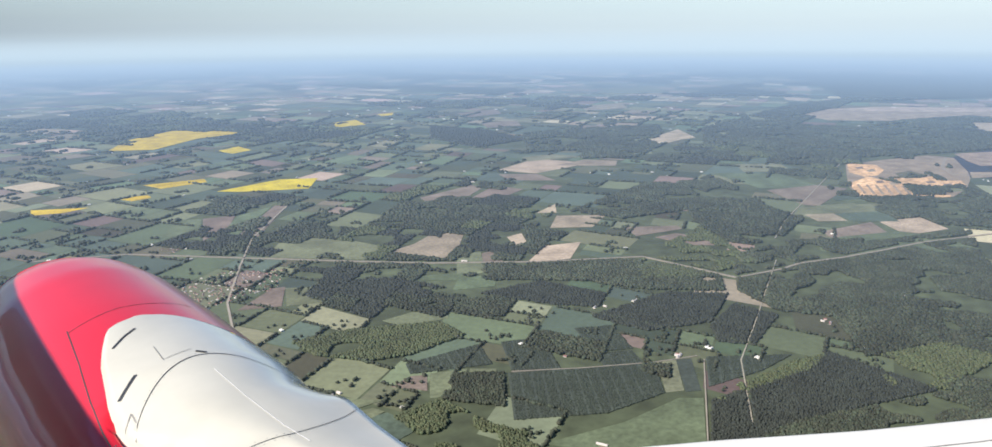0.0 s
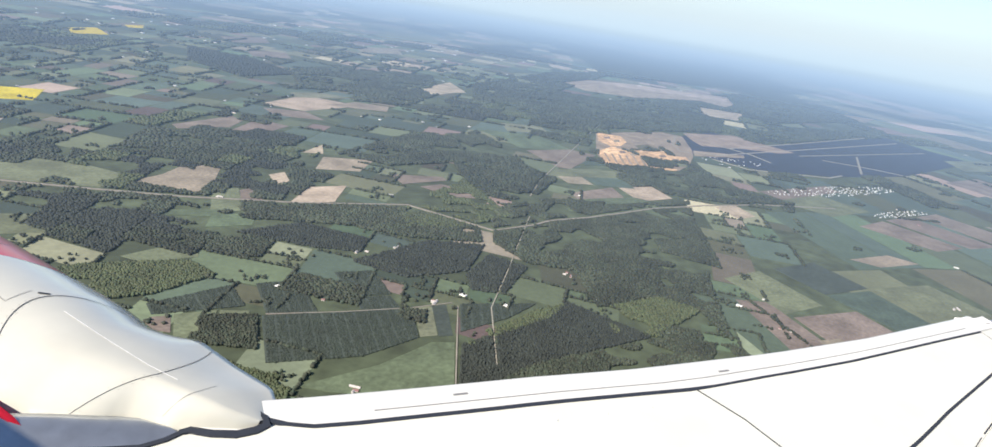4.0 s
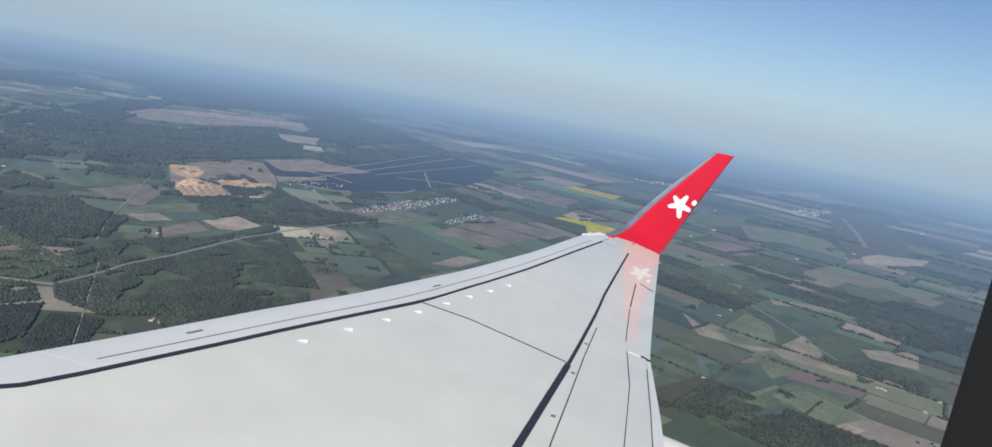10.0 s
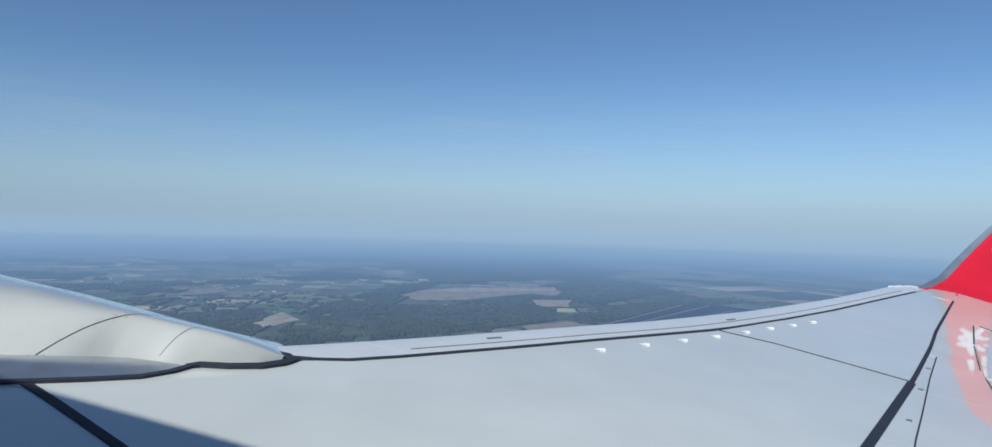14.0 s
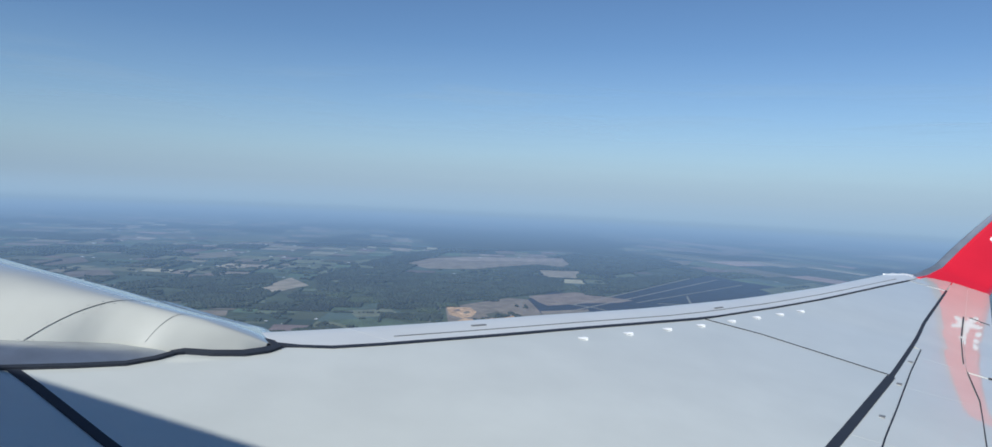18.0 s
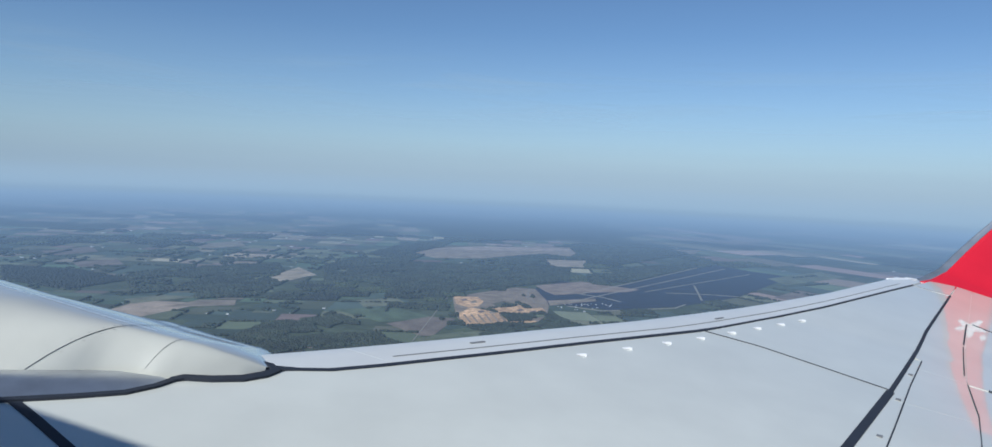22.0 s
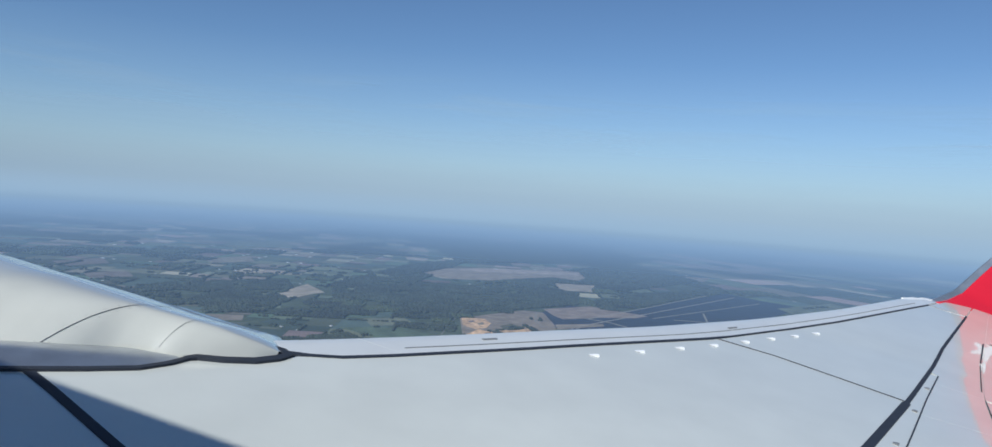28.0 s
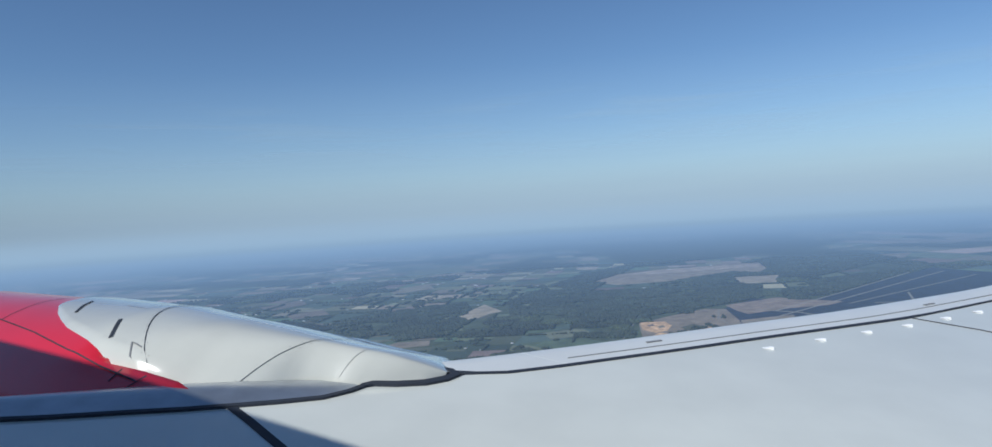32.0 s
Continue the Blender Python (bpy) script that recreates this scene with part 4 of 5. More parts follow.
slot = lerp([(1.0, -6.2), (6.39, -7.18), (7.14, -7.356), (8.59, -7.70), (9.60, -7.86), (10.87, -8.153), (11.97, -8.452), (14.2, -9.05)])
flap_line = lerp([(1.0, -6.7), (6.48, -7.50), (7.30, -7.666), (8.12, -7.828), (9.19, -8.03), (9.6, -8.11)])


def plate(name, front, back, x0, x1, mat, parent, thick=0.05, lift=0.0, nx=40, ny=6, nose=0.0, label="", arch=0.0):
    """A skin panel that follows the wing between two lines; nose: radius of a rounded leading edge."""
    rows = []
    for i in range(nx + 1):
        x = x0 + (x1 - x0) * i / nx
        a, b = front(x), back(x)
        start = a - nose
        row = []
        for k in range(6 if nose else 0):
            t = math.pi * (1.12 - 0.62 * k / 6)
            row.append((x, start - nose * math.cos(t), skin_z(x, start) - nose * 0.9 + nose * 0.9 * math.sin(t) + lift))
        for k in range(ny + 1):
            y = start + (b - start) * k / ny
            row.append((x, y, skin_z(x, y) + lift + arch * min(1.0, (x1 - x) / 0.7) * math.sin(math.pi * min(1.0, (k + 1.5) / (ny + 1)))))
        rows.append(row)
    n = len(rows[0])
    v = [p for r in rows for p in r]
    f = [(i * n + k, (i + 1) * n + k, (i + 1) * n + k + 1, i * n + k + 1) for i in range(nx) for k in range(n - 1)]
    tops = len(f)
    rim = [(i, 0) for i in range(nx + 1)] + [(nx, k) for k in range(1, n)] + [(i, n - 1) for i in range(nx - 1, -1, -1)] + [(0, k) for k in range(n - 2, 0, -1)]
    b0, m = len(v), len(rim)
    v += [rows[i][k] for i, k in rim] + [(rows[i][k][0], rows[i][k][1], rows[i][k][2] - thick) for i, k in rim]
    f += [(b0 + j, b0 + (j + 1) % m, b0 + m + (j + 1) % m, b0 + m + j) for j in range(m)]
    me = mesh_of(name, v, f, mat)
    me.polygons.foreach_set("use_smooth", [j < tops for j in range(len(f))])
    return part(name, me, parent, label)


def ribbon(name, pts, width, mat, parent, lift=0.006, label=""):
    """A narrow seam, seal or mark laid along the skin."""
    v, f = [], []
    q = [Vector((x, y, 0)) for x, y in pts]
    for i, p in enumerate(q):
        d = (q[min(i + 1, len(q) - 1)] - q[max(i - 1, 0)]).normalized()
        w = width[i] if isinstance(width, (list, tuple)) else width
        n = Vector((-d.y, d.x, 0)) * w / 2
        for s, dz in ((1, -0.02), (1, 0), (-1, 0), (-1, -0.02)):
            e = p + n * s
            v.append((e.x, e.y, skin_z(e.x, e.y) + lift + dz))
    for i in range(len(q) - 1):
        b = i * 4
        f += [(b + k, b + k + 1, b + k + 5, b + k + 4) for k in range(3)]
    return part(name, mesh_of(name, v, f, mat), parent, label)


# core of the wing: a closed dark body under the skin panels
stations = [0.6, 2, 3.4, 4.1, 4.95, 5.6, 6.03, 6.25, 8, 9.5, 11, 12.5, 13.4, 14.0]
profile = [(0.0, 0.0), (0.03, -0.015), (0.12, -0.03), (0.5, -0.03), (0.8, -0.03), (0.995, -0.03), (0.8, -0.06), (0.5, -0.10), (0.2, -0.11), (0.05, -0.07)]
core_v, core_f = [], []
for x in stations:
    a, b = lead(x) - 0.06, trail(x) + 0.02
    c = a - b
    for s, z in profile:
        y = a - s * c
        core_v.append((x, y, skin_z(x, y) + (z if z > -0.04 else z * c) - (0.10 if s < 0.02 else 0)))
n = len(profile)
core_f = [(i * n + k, i * n + (k + 1) % n, (i + 1) * n + (k + 1) % n, (i + 1) * n + k) for i in range(len(stations) - 1) for k in range(n)]
core_f += [list(range(n - 1, -1, -1)), [(len(stations) - 1) * n + k for k in range(n)]]
wing = part("wing", mesh_of("wing", core_v, core_f, SLAT_GREY), airliner, "long grey swept wing flexed upwards")

plate("skin_panel", lambda x: slat_back(x) - 0.03 if x > 5.66 else seal_line(x), lambda x: spar(x) + 0.01, 0.6, 13.98, WING_GREY, wing, nx=110, ny=8)
plate("slat", lead, lambda x: slat_back(x) + 0.01, 6.2, 13.75, SLAT_GREY, wing, thick=0.12, nx=60, ny=3, nose=0.06, lift=0.004, label="pale leading-edge slat")
plate("slat", lead, lambda x: slat_back(x) + 0.02, 5.42, 6.196, SLAT_GREY, wing, thick=0.12, nx=16, ny=3, nose=0.06, lift=0.004)
plate("krueger_flap", lead, lambda x: seal_line(x) + 0.004, 0.6, 5.0, METAL, wing, thick=0.1, nx=40, ny=6, nose=0.06, lift=0.01, arch=0.045, label="bare metal leading-edge flap")
for x0, x1 in ((1.0, 3.2), (3.204, 5.4), (5.404, 6.9), (6.904, 8.4), (8.404, 9.85)):
    plate("spoiler", lambda x: spar(x) - 0.01, lambda x: hinge(x) + 0.003, x0, x1, WING_GREY, wing, nx=10, ny=3)
for x0, x1 in ((1.0, 3.2), (3.204, 5.4), (5.404, 6.9), (6.904, 8.4), (8.404, 9.55)):
    plate("flap", lambda x: hinge(x) - 0.003, lambda x: slot(x) + 0.003, x0, x1, WING_GREY, wing, nx=10, ny=4)
plate("skin_panel", lambda x: hinge(x) - 0.003 if x < 9.85 else spar(x) - 0.01, lambda x: slot(x) + 0.003, 9.554, 13.98, WING_GREY, wing, nx=60, ny=4)
plate("flap", lambda x: slot(x) - 0.003, lambda x: flap_line(x) + 0.003, 1.0, 9.50, WING_GREY, wing, nx=30, ny=3, lift=-0.004)
plate("flap", lambda x: flap_line(x) - 0.003, trail, 1.0, 9.47, SLAT_GREY, wing, nx=30, ny=3, lift=-0.008)
plate("aileron", lambda x: slot(x) - 0.003, trail, 9.53, 11.99, WING_GREY, wing, nx=20, ny=4)
plate("skin_panel", lambda x: slot(x) - 0.002, trail, 12.01, 13.98, WING_GREY, wing, nx=12, ny=4)

xs = [5.66, 5.72, 5.8, 5.95, 6.1, 6.3] + [6.55 + 0.3 * i for i in range(23)] + [13.42]
ribbon("slat_seal", [(5.50, -2.76), (5.58, -2.80)] + [(x, slat_back(x) - 0.01) for x in xs], [float(np.interp(x, (5.5, 9.02, 9.2, 13.4), (0.040, 0.046, 0.026, 0.022))) for x in [5.5, 5.58] + xs], RUBBER, wing, 0.007, "dark seal behind the slat")
xs = [5.0 + 0.4 * i for i in range(9)] + [8.6]
ribbon("spoiler_gap", [(x, spar(x)) for x in xs], 0.066, RUBBER, wing, 0.007, "dark gap ahead of the spoilers")
xs = [8.6 + 0.4 * i for i in range(11)] + [13.24]
ribbon("spoiler_gap", [(x, spar(x)) for x in xs], [float(np.interp(x, (8.6, 13.3), (0.040, 0.026))) for x in xs], RUBBER, wing, 0.007, "dark gap ahead of the spoilers")
ribbon("slat_mark", [(6.98, -3.655), (7.10, -3.735)], 0.018, SCREW, wing, 0.012)
ribbon("slat_mark", [(9.50, -5.465), (9.62, -5.545)], 0.018, SCREW, wing, 0.012)
xs = [6.3 + 0.5 * i for i in range(15)]
ribbon("slat_seam", [(x, 0.30 * lead(x) + 0.70 * slat_back(x)) for x in xs], 0.007, SCREW, wing, 0.009)
ribbon("panel_seam", [(9.0, -5.385), (8.956, -5.923), (8.80, -6.485), (8.64, -7.02)], 0.012, RUBBER, wing)
ribbon("panel_seam", [(13.424, -8.08), (13.30, -8.3), (13.24, -8.53)], 0.007, SCREW, wing)
ribbon("hinge_seam", [(x, hinge(x)) for x in (9.85, 8.93, 7.72, 7.05, 6.05, 5.0)], 0.011, RUBBER, wing)
ribbon("root_seal", [(4.31, -2.11), (4.245, -2.36), (4.15, -2.68), (4.05, -3.01), (3.8, -3.9)], 0.052, RUBBER, wing, label="black diagonal seal strip")
ribbon("flap_seal", [(x, seal_line(x)) for x in (0.7, 2.0, 3.2, 3.6, 3.9, 4.125, 4.305, 4.52, 4.726, 4.892, 5.03)], 0.040, RUBBER, wing, 0.016)
ribbon("aileron_slot", [(x, slot(x) + 0.02) for x in (11.97, 11.5, 11.0)], 0.016, RUBBER, wing)
ribbon("aileron_slot", [(x, slot(x) + 0.02) for x in (10.9, 10.4, 9.8)], 0.010, RUBBER, wing)
ribbon("aileron_slot", [(12.05, -8.52), (11.99, -8.73)], 0.016, RUBBER, wing)
ribbon("aileron_slot", [(9.53, -8.03), (9.48, -8.14)], 0.03, RUBBER, wing)
ribbon("flap_slot", [(x, slot(x)) for x in (9.5, 8.59, 7.14, 6.39, 5.0)], 0.009, RUBBER, wing)
ribbon("flap_slot", [(x, flap_line(x)) for x in (9.2, 8.12, 7.3, 6.48, 5.0)], 0.008, RUBBER, wing)

# vortex tabs behind the slat
tab = None
for x, y in ((7.428, -4.481), (7.89, -4.789), (8.327, -5.085), (8.732, -5.363), (9.166, -5.642), (9.553, -5.89), (9.918, -6.136), (10.27, -6.372)):
    if tab is None:
        l, w, h = 0.045, 0.02, 0.018
        tv = [(-w, 0.04, 0), (w, 0.04, 0), (w, -l, 0), (-w, -l, 0), (-w * 0.4, -0.02, h), (w * 0.4, -0.02, h), (w * 0.4, -l, h), (-w * 0.4, -l, h)]
        tab = mesh_of("vortex_tab", tv, [(0, 1, 5, 4), (1, 2, 6, 5), (2, 3, 7, 6), (3, 0, 4, 7), (4, 5, 6, 7)], EMBLEM)
    ob = part("vortex_tab", tab, wing)
    ob.location, ob.rotation_euler = (x, y, skin_z(x, y)), (0, radians(-9), radians(28))
stud = mesh_of("fastener_plate", [(a * 0.02, b * 0.02, z) for z in (0.0, 0.008) for a, b in ((-1, -1), (1, -1), (1, 1), (-1, 1))],
               [(4, 5, 6, 7), (0, 1, 5, 4), (1, 2, 6, 5), (2, 3, 7, 6), (3, 0, 4, 7)], SCREW)
for x, y in ((9.275, -7.30), (8.44, -7.05), (7.46, -6.755), (6.40, -6.44)):
    ob = part("fastener_plate", stud, wing)
    ob.location, ob.rotation_euler = (x, y, skin_z(x, y)), (0, radians(-14), radians(-18))

ring_v = [(6.206 + q * math.cos(k * 0.5236), -6.381 + q * math.sin(k * 0.5236)) for q in (0.05, 0.018) for k in range(12)]
part("tie_down_ring", mesh_of("tie_down_ring", [(x, y, skin_z(x, y) + dz) for dz in (0.01, -0.01) for x, y in ring_v],
     [(k, (k + 1) % 12, 12 + (k + 1) % 12, 12 + k) for k in range(12)] + [(24 + k, 24 + (k + 1) % 12, (k + 1) % 12, k) for k in range(12)], YELLOW), wing, "yellow ring around a tie-down point")

# blended winglet
WL = [((13.90, -8.12, 2.63), (13.96, -9.23, 2.50)), ((14.03, -8.31, 2.71), (14.09, -9.31, 2.52)), ((14.25, -8.57, 2.89), (14.23, -9.40, 2.63)), ((14.47, -8.85, 3.24), (14.41, -9.57, 2.91)),
      ((14.60, -9.05, 3.48), (14.58, -9.72, 3.16)), ((14.73, -9.33, 3.81), (14.77, -9.92, 3.52)), ((15.04, -10.10, 4.66), (15.05, -10.51, 4.69)), ((15.06, -10.15, 4.71), (15.07, -10.55, 4.74))]


def winglet_at(u, s, side, fat=0.055):
    """A point of the winglet: u from root to tip, s along the chord, side -1 inboard or +1 outboard."""
    k = min(int(u), len(WL) - 2)
    r = u - k
    a = Vector(WL[k][0]).lerp(Vector(WL[k + 1][0]), r)
    b = Vector(WL[k][1]).lerp(Vector(WL[k + 1][1]), r)
    k0, k1 = max(k, 0), min(k + 1, len(WL) - 1)
    up = (Vector(WL[k1][0]) - Vector(WL[k0][0])).normalized()
    normal = (b - a).cross(up).normalized()
    if normal.x < 0 and normal.z > 0 or normal.x < 0:
        normal = -normal
    if normal.z > 0:
        normal = -normal
    thick = fat * (b - a).length * (2.6 * math.sqrt(max(s, 0)) * (1 - s) + 0.01)
    return a.lerp(b, s) + normal * side * thick * 0.5


us = [i * 0.25 for i in range(4 * (len(WL) - 1) + 1)]


def winglet_shell(name, s0, s1, mat, label="", fat=0.055):
    ss = [s0 + (s1 - s0) * k / 8 for k in range(9)]
    v, f = [], []
    for u in us:
        v += [tuple(winglet_at(u, s, -1, fat)) for s in ss] + [tuple(winglet_at(u, s, 1, fat)) for s in reversed(ss)]
    m = 18
    f = [(i * m + k, i * m + (k + 1) % m, (i + 1) * m + (k + 1) % m, (i + 1) * m + k) for i in range(len(us) - 1) for k in range(m)]
    f += [list(range(m - 1, -1, -1)), [(len(us) - 1) * m + k for k in range(m)]]
    return part(name, mesh_of(name, v, f, mat, True), airliner, label)


winglet = winglet_shell("winglet", 0.10, 1.0, RED, "tall upswept red winglet with white emblem")
edge = winglet_shell("winglet_edge", 0.0, 0.13, METAL, "polished metal leading edge", 0.06)
# five-armed emblem with a dot
star_v, star_f = [], []
arms = [(90, 1.05), (128, 0.45), (162, 0.95), (198, 0.42), (232, 1.0), (270, 0.40), (305, 1.15), (340, 0.45), (15, 1.1), (52, 0.45)]


rise = [sum((Vector(WL[i + 1][0]) - Vector(WL[i][0])).length for i in range(k)) for k in range(len(WL))]


def on_winglet(a, b, off):
    u, s = float(np.interp(1.78 + b * 0.62, rise, range(len(WL)))), 0.60 + a * 0.85
    return winglet_at(u, s, -1) + Vector((-off, 0, off * 0.3))


def emblem(name, outline):
    v = [on_winglet(a, b, o) for o in (0.012, -0.01) for a, b in outline]
    m = len(outline)
    return part(name, mesh_of(name, v, [list(range(m))] + [(i, (i + 1) % m, m + (i + 1) % m, m + i) for i in range(m)], EMBLEM), winglet, "white " + name)


for k in range(5):
    a0, r0 = arms[2 * k]
    rim = [arms[2 * k - 1], (a0 - 9, r0 * 0.93), (a0, r0), (a0 + 9, r0 * 0.93), arms[(2 * k + 1) % 10]]
    emblem("star_arm", [(0.0, 0.0)] + [(math.cos(radians(t)) * r * 0.40, math.sin(radians(t)) * r * 0.40) for t, r in rim])
emblem("dot", [(0.35 + 0.09 * math.cos(t * 0.5236), 0.38 + 0.09 * math.sin(t * 0.5236)) for t in range(12)])
bv = [(13.50, -7.74), (13.90, -8.14), (13.90, -8.23), (13.50, -7.84)]
lampv = [(a, b, skin_z(a, b) + dz) for dz in (0.006, -0.02) for a, b in bv]
part("light_cover", mesh_of("light_cover", lampv, [(0, 1, 2, 3), (0, 4, 5, 1), (1, 5, 6, 2), (2, 6, 7, 3), (3, 7, 4, 0)], EMBLEM), wing, "white navigation light fairing")

# flap track fairing below the trailing edge
fv, ff = [], []
for i in range(13):
    t = i / 12
    r = 0.20 * math.sqrt(max(0.0, math.sin(math.pi * (0.06 + 0.86 * t)))) + 0.01
    for k in range(10):
        a = k * math.pi / 5
        fv.append((7.85 + r * 0.8 * math.cos(a), -6.2 - 2.32 * t, skin_z(7.85, -7.9) - 0.20 - 0.16 * max(0.0, t - 0.5) + r * math.sin(a)))
ff = [(i * 10 + k, i * 10 + (k + 1) % 10, (i + 1) * 10 + (k + 1) % 10, (i + 1) * 10 + k) for i in range(12) for k in range(10)]
ff.append([120 + k for k in range(10)])
part("track_fairing", mesh_of("track_fairing", fv, ff, WHITE, True), wing, "pale canoe-shaped flap track fairing")

# engine: red cowling and the white fairing that runs back over the wing
top_z = lerp([(-2.80, 0.835), (-2.65, 0.89), (-2.45, 0.935), (-2.06, 0.97), (-1.36, 1.04), (-0.67, 1.07), (0.5, 1.03), (1.03, 1.01), (2.22, 0.95), (2.89, 0.86), (3.4, 0.70)])
cowl_r = lerp([(-2.6, 0.70), (-1.8, 0.92), (-1.0, 1.02), (0.0, 1.06), (1.2, 1.05), (2.2, 1.0), (3.0, 0.9), (3.4, 0.8)])
CX = 5.0
inner = lerp([(-2.78, 5.50), (-2.74, 5.38), (-2.54, 5.18), (-2.36, 5.03), (-2.20, 4.97), (-2.05, 4.87), (-1.92, 4.66), (-1.80, 4.53), (-1.65, 4.41), (-1.44, 4.30), (-1.21, 4.23), (-0.79, 4.23), (-0.2, 4.34), (0.0, 4.40), (0.26, 4.50), (0.37, 4.57), (0.42, 4.70), (0.45, 4.80)])


def cowl(y, a, lift=0.0):
    r = cowl_r(y) + lift
    x = CX + 1.16 * r * math.sin(a)
    tuck = min(0.6, max(0.0, x - min(inner(y), 4.235) - 0.01) * 4.0) * min(1.0, max(0.0, (-0.88 - y) / 0.15))
    return (x, y, top_z(y) - 0.012 - r + r * math.cos(a) - tuck)


cv, cf = [], []
ys = [3.4 - i * 0.15 for i in range(36)]
for y in ys:
    cv += [cowl(y, k * math.pi / 24) for k in range(48)]
cf = [(i * 48 + k, i * 48 + (k + 1) % 48, (i + 1) * 48 + (k + 1) % 48, (i + 1) * 48 + k) for i in range(len(ys) - 1) for k in range(48)]
cf += [list(range(48)), [(len(ys) - 1) * 48 + k for k in range(47, -1, -1)]]
engine = part("engine_cowling", mesh_of("engine_cowling", cv, cf, RED, True), airliner, "round glossy red engine cowling")
mid_x = lerp([(-2.78, 5.515), (-2.6, 5.36), (-2.4, 5.27), (-2.1, 5.14), (-1.4, 5.0), (0.0, 4.95), (0.45, 4.85)])
outer = lerp([(-2.80, 5.56), (-2.75, 5.70), (-2.62, 5.84), (-2.5, 5.90), (-2.1, 5.86), (-1.6, 5.85), (-1.3, 5.88), (-0.52, 5.80), (-0.2, 5.65), (0.0, 5.52), (0.26, 5.25), (0.37, 5.1), (0.42, 4.98), (0.45, 4.88)])
pv, pf = [], []
NOSE = 0.45
py = [NOSE - i * 0.054 for i in range(61)]
for y in py:
    x0, left, right, t = mid_x(y), inner(y), outer(y), top_z(y)
    for k in range(25):
        s = -1 + k / 12
        x = x0 + s * (x0 - left if s < 0 else right - x0)
        r = cowl_r(max(y, -1.2))
        z = t - r + r * math.sqrt(max(0.0, 1 - min(0.98, ((x - x0 * 0.3 - CX * 0.7) / (1.16 * r)) ** 2)))
        red_r = cowl_r(y)
        z = max(z, t - red_r + red_r * math.sqrt(max(0.0, 1 - ((x - CX) / (1.16 * red_r)) ** 2)))
        if y < -1.05:
            k2 = min(1.0, (-1.05 - y) / 0.65)
            z += (t - (t - (skin_z(x, y) - 0.06)) * abs(s) ** 2.5 - z) * k2 * k2 * (3 - 2 * k2)
        pv.append((x, y, z + 0.014))
    pv.append((right, y, -0.3)), pv.append((left, y, -0.3))
m = 27
pf = [(i * m + k, i * m + (k + 1) % m, (i + 1) * m + (k + 1) % m, (i + 1) * m + k) for i in range(len(py) - 1) for k in range(m)]
pylon = part("pylon_fairing", mesh_of("pylon_fairing", pv, pf, WHITE, True), airliner, "smooth off-white pylon fairing behind the engine")
ribbon("fairing_seal", [(5.01, -2.49), (5.08, -2.52), (5.17, -2.65), (5.30, -2.78), (5.43, -2.84), (5.53, -2.855), (5.575, -2.78), (5.565, -2.66), (5.55, -2.56)], [0.04, 0.06, 0.065, 0.07, 0.07, 0.06, 0.045, 0.03, 0.015], RUBBER, pylon, 0.018, "black rubber fairing seal")


def hoop(name, y, s0, s1, mat, wide=0.012, bow=0.0):
    """A seam over the pylon fairing."""
    v = []
    for k in range(25):
        s = s0 + (s1 - s0) * k / 24
        yy = y + bow * (1 - s * s)
        i = min(max((NOSE - yy) / 0.054, 0), len(py) - 2)
        j = int(i)
        kk = min(max((s + 1) * 12, 0), 23.99)
        q = int(kk)
        p = [Vector(pv[(j + dj) * m + q + dq]) for dj in (0, 1) for dq in (0, 1)]
        c = p[0].lerp(p[1], kk - q).lerp(p[2].lerp(p[3], kk - q), i - j)
        v += [(c.x, c.y + wide / 2, c.z + 0.004), (c.x, c.y - wide / 2, c.z + 0.004)]
    return part(name, mesh_of(name, v, [(2 * k, 2 * k + 1, 2 * k + 3, 2 * k + 2) for k in range(24)], mat), pylon)


def on_fairing(y, s):
    i = min(max((NOSE - y) / 0.054, 0), len(py) - 2)
    j, kk = int(i), min(max((s + 1) * 12, 0), 23.99)
    q = int(kk)
    p = [Vector(pv[(j + dj) * m + q + dq]) for dj in (0, 1) for dq in (0, 1)]
    return p[0].lerp(p[1], kk - q).lerp(p[2].lerp(p[3], kk - q), i - j)


def rivet_row(y, bow, count, mat, r=0.0035):
    """Flush fasteners along a seam of the fairing."""
    v, f = [], []
    for k in range(count):
        s = -0.93 + 1.6 * k / count
        c = on_fairing(y + bow * (1 - s * s), s)
        b = len(v)
        v += [(c.x + r * math.cos(a * 1.0472), c.y + r * math.sin(a * 1.0472), c.z + 0.003 + 0.3 * r * math.cos(a * 1.0472) * (1 if s < 0 else -1)) for a in range(6)]
        f.append(list(range(b, b + 6)))
    ob = part("rivet_row", mesh_of("rivet_row", v, f, mat), pylon)
    ob["kind"] = "stuff"
    return ob


hoop("fairing_seam", -1.33, -0.98, 0.98, RUBBER, 0.010, 0.66)
hoop("fairing_seam", -1.80, -1.0, 0.95, RUBBER, 0.006, -0.22)
hoop("fairing_seam", -2.26, -0.9, 0.3, SCREW, 0.004, -0.08)


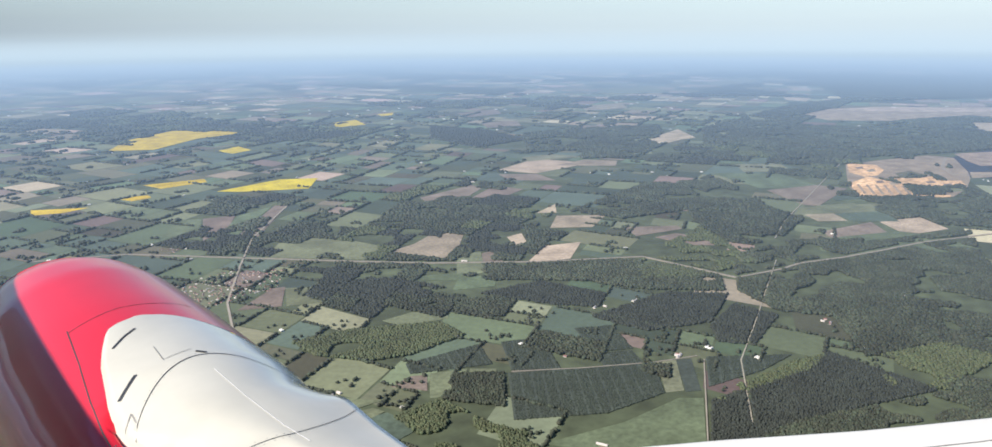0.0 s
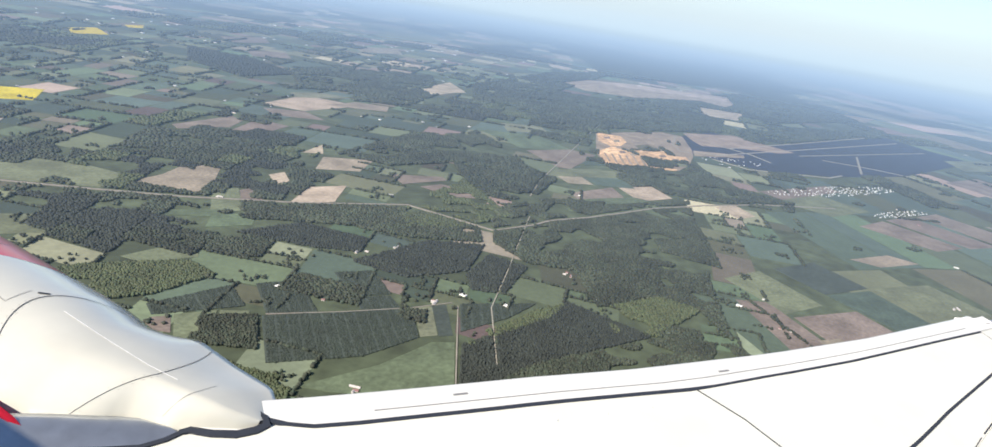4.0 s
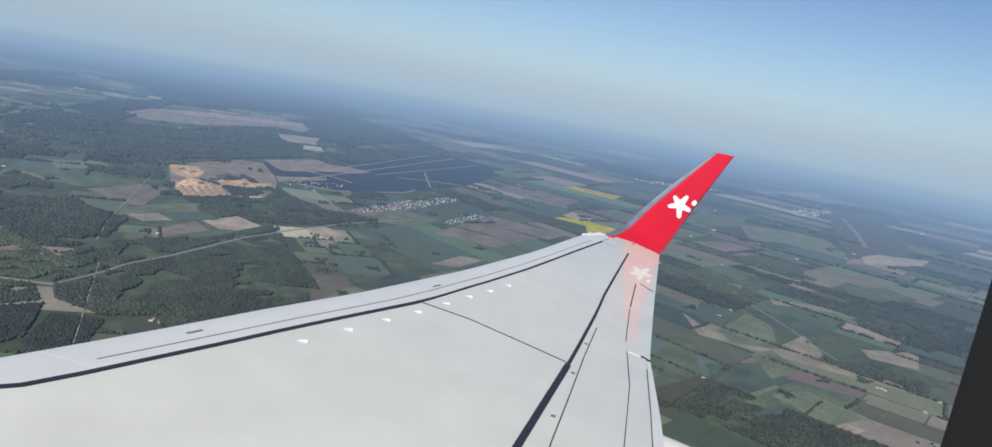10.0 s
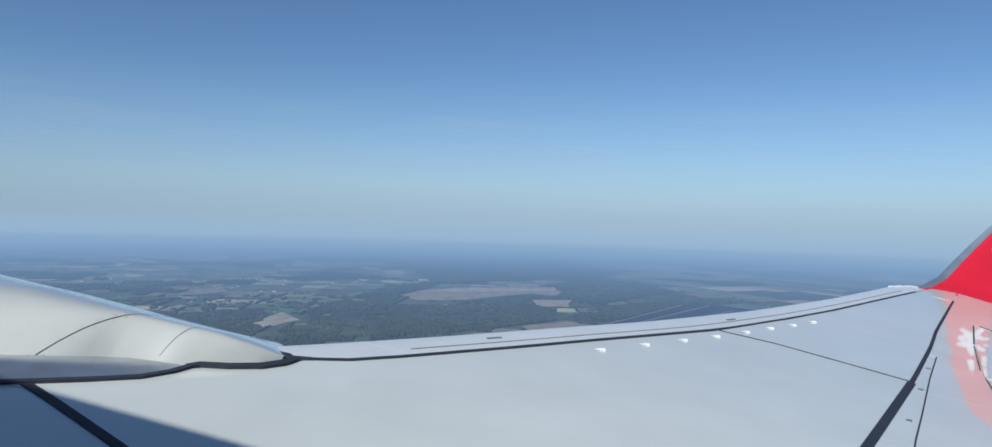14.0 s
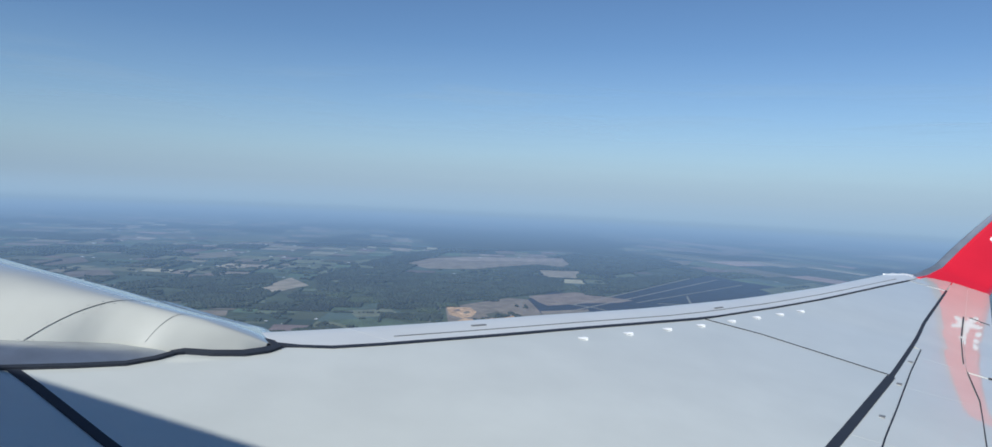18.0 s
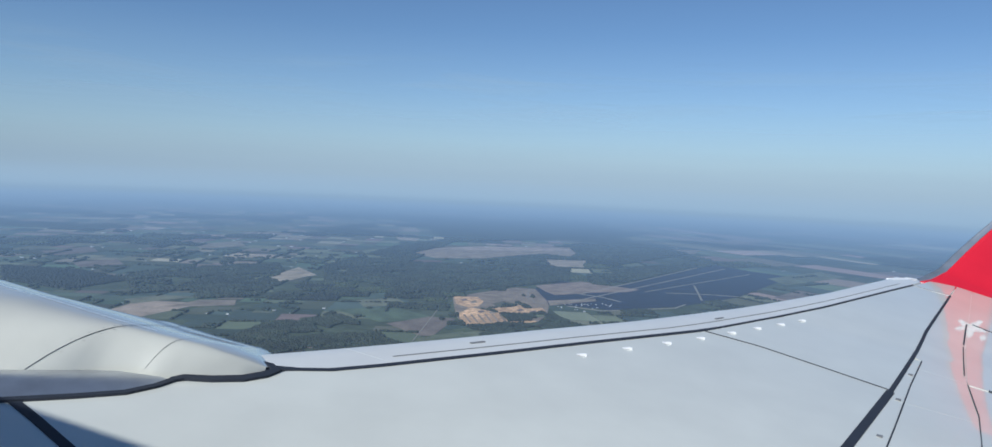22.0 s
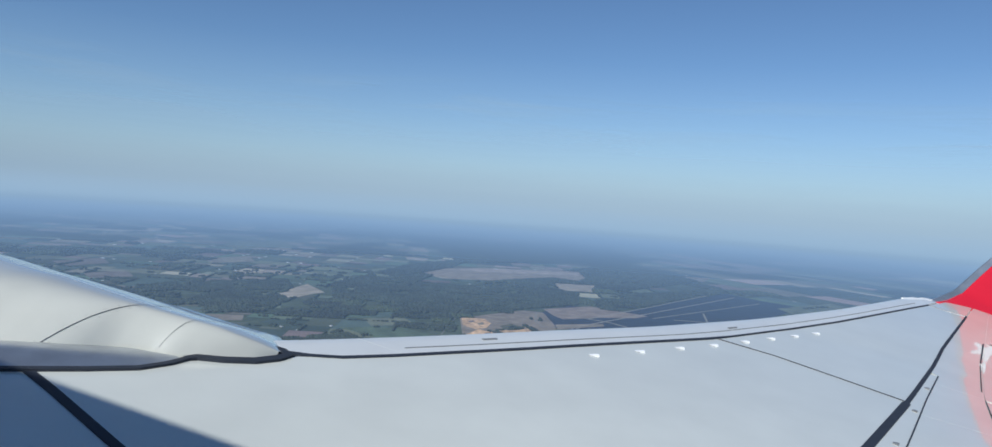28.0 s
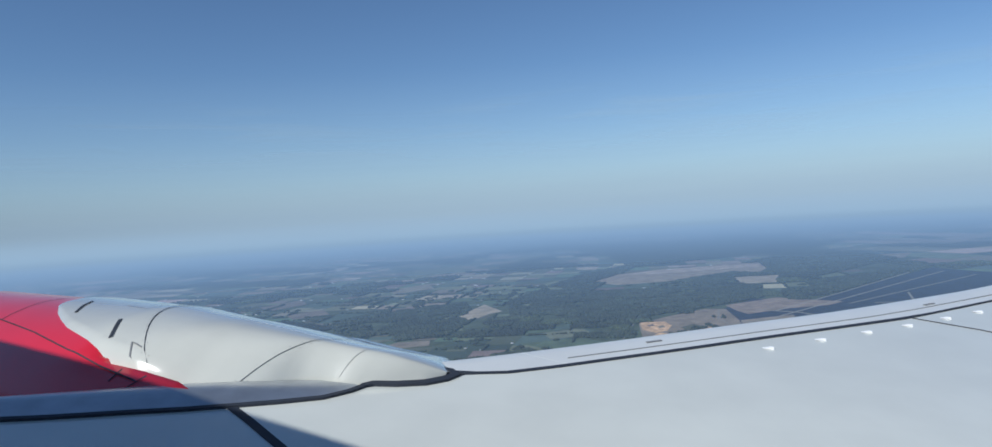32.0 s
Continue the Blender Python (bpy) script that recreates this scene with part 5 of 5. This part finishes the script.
def fairing_mark(name, pts, wide, mat, label=""):
    """A narrow slot, seam or panel line drawn over the fairing through (x, y) points."""
    line = []
    for (ax, ay), (bx, by) in zip(pts, pts[1:]):
        line += [(ax + (bx - ax) * k / 6, ay + (by - ay) * k / 6) for k in range(6)]
    line.append(pts[-1])
    v = []
    for i, (x, y) in enumerate(line):
        d = Vector(line[min(i + 1, len(line) - 1)]) - Vector(line[max(i - 1, 0)])
        d = Vector((-d.y, d.x)).normalized() * wide / 2
        for e in (1, -1):
            qx, qy = x + d.x * e, y + d.y * e
            left, mid, right = inner(qy), mid_x(qy), outer(qy)
            p = on_fairing(qy, max(-1.0, min(1.0, (qx - mid) / (mid - left if qx < mid else right - mid))))
            v.append((p.x, p.y, p.z + 0.005))
    return part(name, mesh_of(name, v, [(2 * k, 2 * k + 1, 2 * k + 3, 2 * k + 2) for k in range(len(line) - 1)], mat), pylon, label)


fairing_mark("drain_slot", [(4.47, -0.05), (4.60, 0.08), (4.72, 0.17)], 0.022, RUBBER)
fairing_mark("drain_slot", [(4.29, -0.84), (4.37, -0.75), (4.47, -0.64)], 0.026, RUBBER)
fairing_mark("access_panel_line", [(4.20, -1.22), (4.31, -1.06), (4.31, -1.17)], 0.009, SCREW)
fairing_mark("access_panel_line", [(4.72, -0.30), (4.70, -0.59), (4.95, -0.52)], 0.006, SCREW)
fairing_mark("vent", [(4.97, -0.58), (5.04, -0.64)], 0.03, RUBBER)
fairing_mark("top_seam", [(4.98, -0.95), (5.02, -1.4), (5.12, -1.9), (5.2, -2.15)], 0.008, EMBLEM, "pale sealant line")
for y, bow, count in ((-1.36, 0.66, 18), (-1.30, 0.66, 18), (-1.775, -0.22, 12), (-1.825, -0.22, 12)):
    rivet_row(y, bow, count, SCREW)


def cowl_line(name, pts, mat, wide=0.014):
    """A seam on the red cowling, from (y, angle) to (y, angle)."""
    v = []
    for (y0, a0), (y1, a1) in zip(pts, pts[1:]):
        for k in range(13):
            y, a = y0 + (y1 - y0) * k / 12, a0 + (a1 - a0) * k / 12
            if abs(a1 - a0) > abs(y1 - y0) * 0.5:
                v += [cowl(y + wide / 2, a, 0.004), cowl(y - wide / 2, a, 0.004)]
            else:
                v += [cowl(y, a + wide / 2, 0.004), cowl(y, a - wide / 2, 0.004)]
    n = len(v) // 2
    return part(name, mesh_of(name, v, [(2 * k, 2 * k + 1, 2 * k + 3, 2 * k + 2) for k in range(n - 1)], mat), engine)


cowl_line("cowl_seam", [(0.77, -0.586), (0.04, -0.66), (-0.56, -0.759), (-1.07, -0.82), (-1.40, -0.86)], RUBBER, 0.010)
cowl_line("cowl_seam", [(0.72, -0.586), (0.82, -0.2), (0.80, 0.4)], RUBBER, 0.010)
cowl_line("cowl_seam", [(-1.34, -1.25), (-1.36, -0.96), (-1.44, -0.806)], RUBBER, 0.012)
cowl_line("cowl_seam", [(-1.20, -0.90), (-1.21, -0.80)], RUBBER, 0.012)

# dark cabin window surround close beside the eye
frame_line = [(0.175, -0.523), (0.181, -0.560), (0.165, -0.600), (0.139, -0.615), (0.117, -0.600)]


def window_strip(name, line, mat, label):
    """An upright strip of the window surround with a rounded section, bowed along its height."""
    v, f = [], []
    zs = [135.52 + 0.1 * i for i in range(13)]
    for z in zs:
        bow = 0.010 * ((z - 136.15) / 0.6) ** 2
        v += [(x - bow * 0.6, y + bow, z) for x, y in line]
    m_ = len(line)
    f = [(i * m_ + k, i * m_ + k + 1, (i + 1) * m_ + k + 1, (i + 1) * m_ + k) for i in range(len(zs) - 1) for k in range(m_ - 1)]
    f += [list(range(m_)), [(len(zs) - 1) * m_ + k for k in range(m_ - 1, -1, -1)]]
    return part(name, mesh_of(name, v, f, mat, True), window_surround, label)


window_surround = new("cabin_window_surround")
tagged(window_surround, "dark rubber-edged surround of the cabin window", "window frame")
window_strip("seal_strip", frame_line, WINDOW_SEAL, "black rubber window seal")
window_strip("reveal_panel", [(0.116, -0.601), (0.09, -0.635), (0.01, -0.675), (0.01, -0.695), (0.11, -0.655), (0.136, -0.617)], CABIN_GREY, "dark grey window reveal")

# fuselage: a long white tube inboard of the wing
tv, tf = [], []
for y in (14, 8, 2, -4, -10, -18):
    for k in range(40):
        a = k * math.pi / 20
        tv.append((-1.05 + 1.85 * math.sin(a), y, 1.76 + 1.85 * math.cos(a)))
tf = [(i * 40 + k, i * 40 + (k + 1) % 40, (i + 1) * 40 + (k + 1) % 40, (i + 1) * 40 + k) for i in range(5) for k in range(40)]
tf += [list(range(40)), [200 + k for k in range(39, -1, -1)]]
part("fuselage", mesh_of("fuselage", tv, tf, WHITE, True), airliner, "white tubular airliner fuselage")
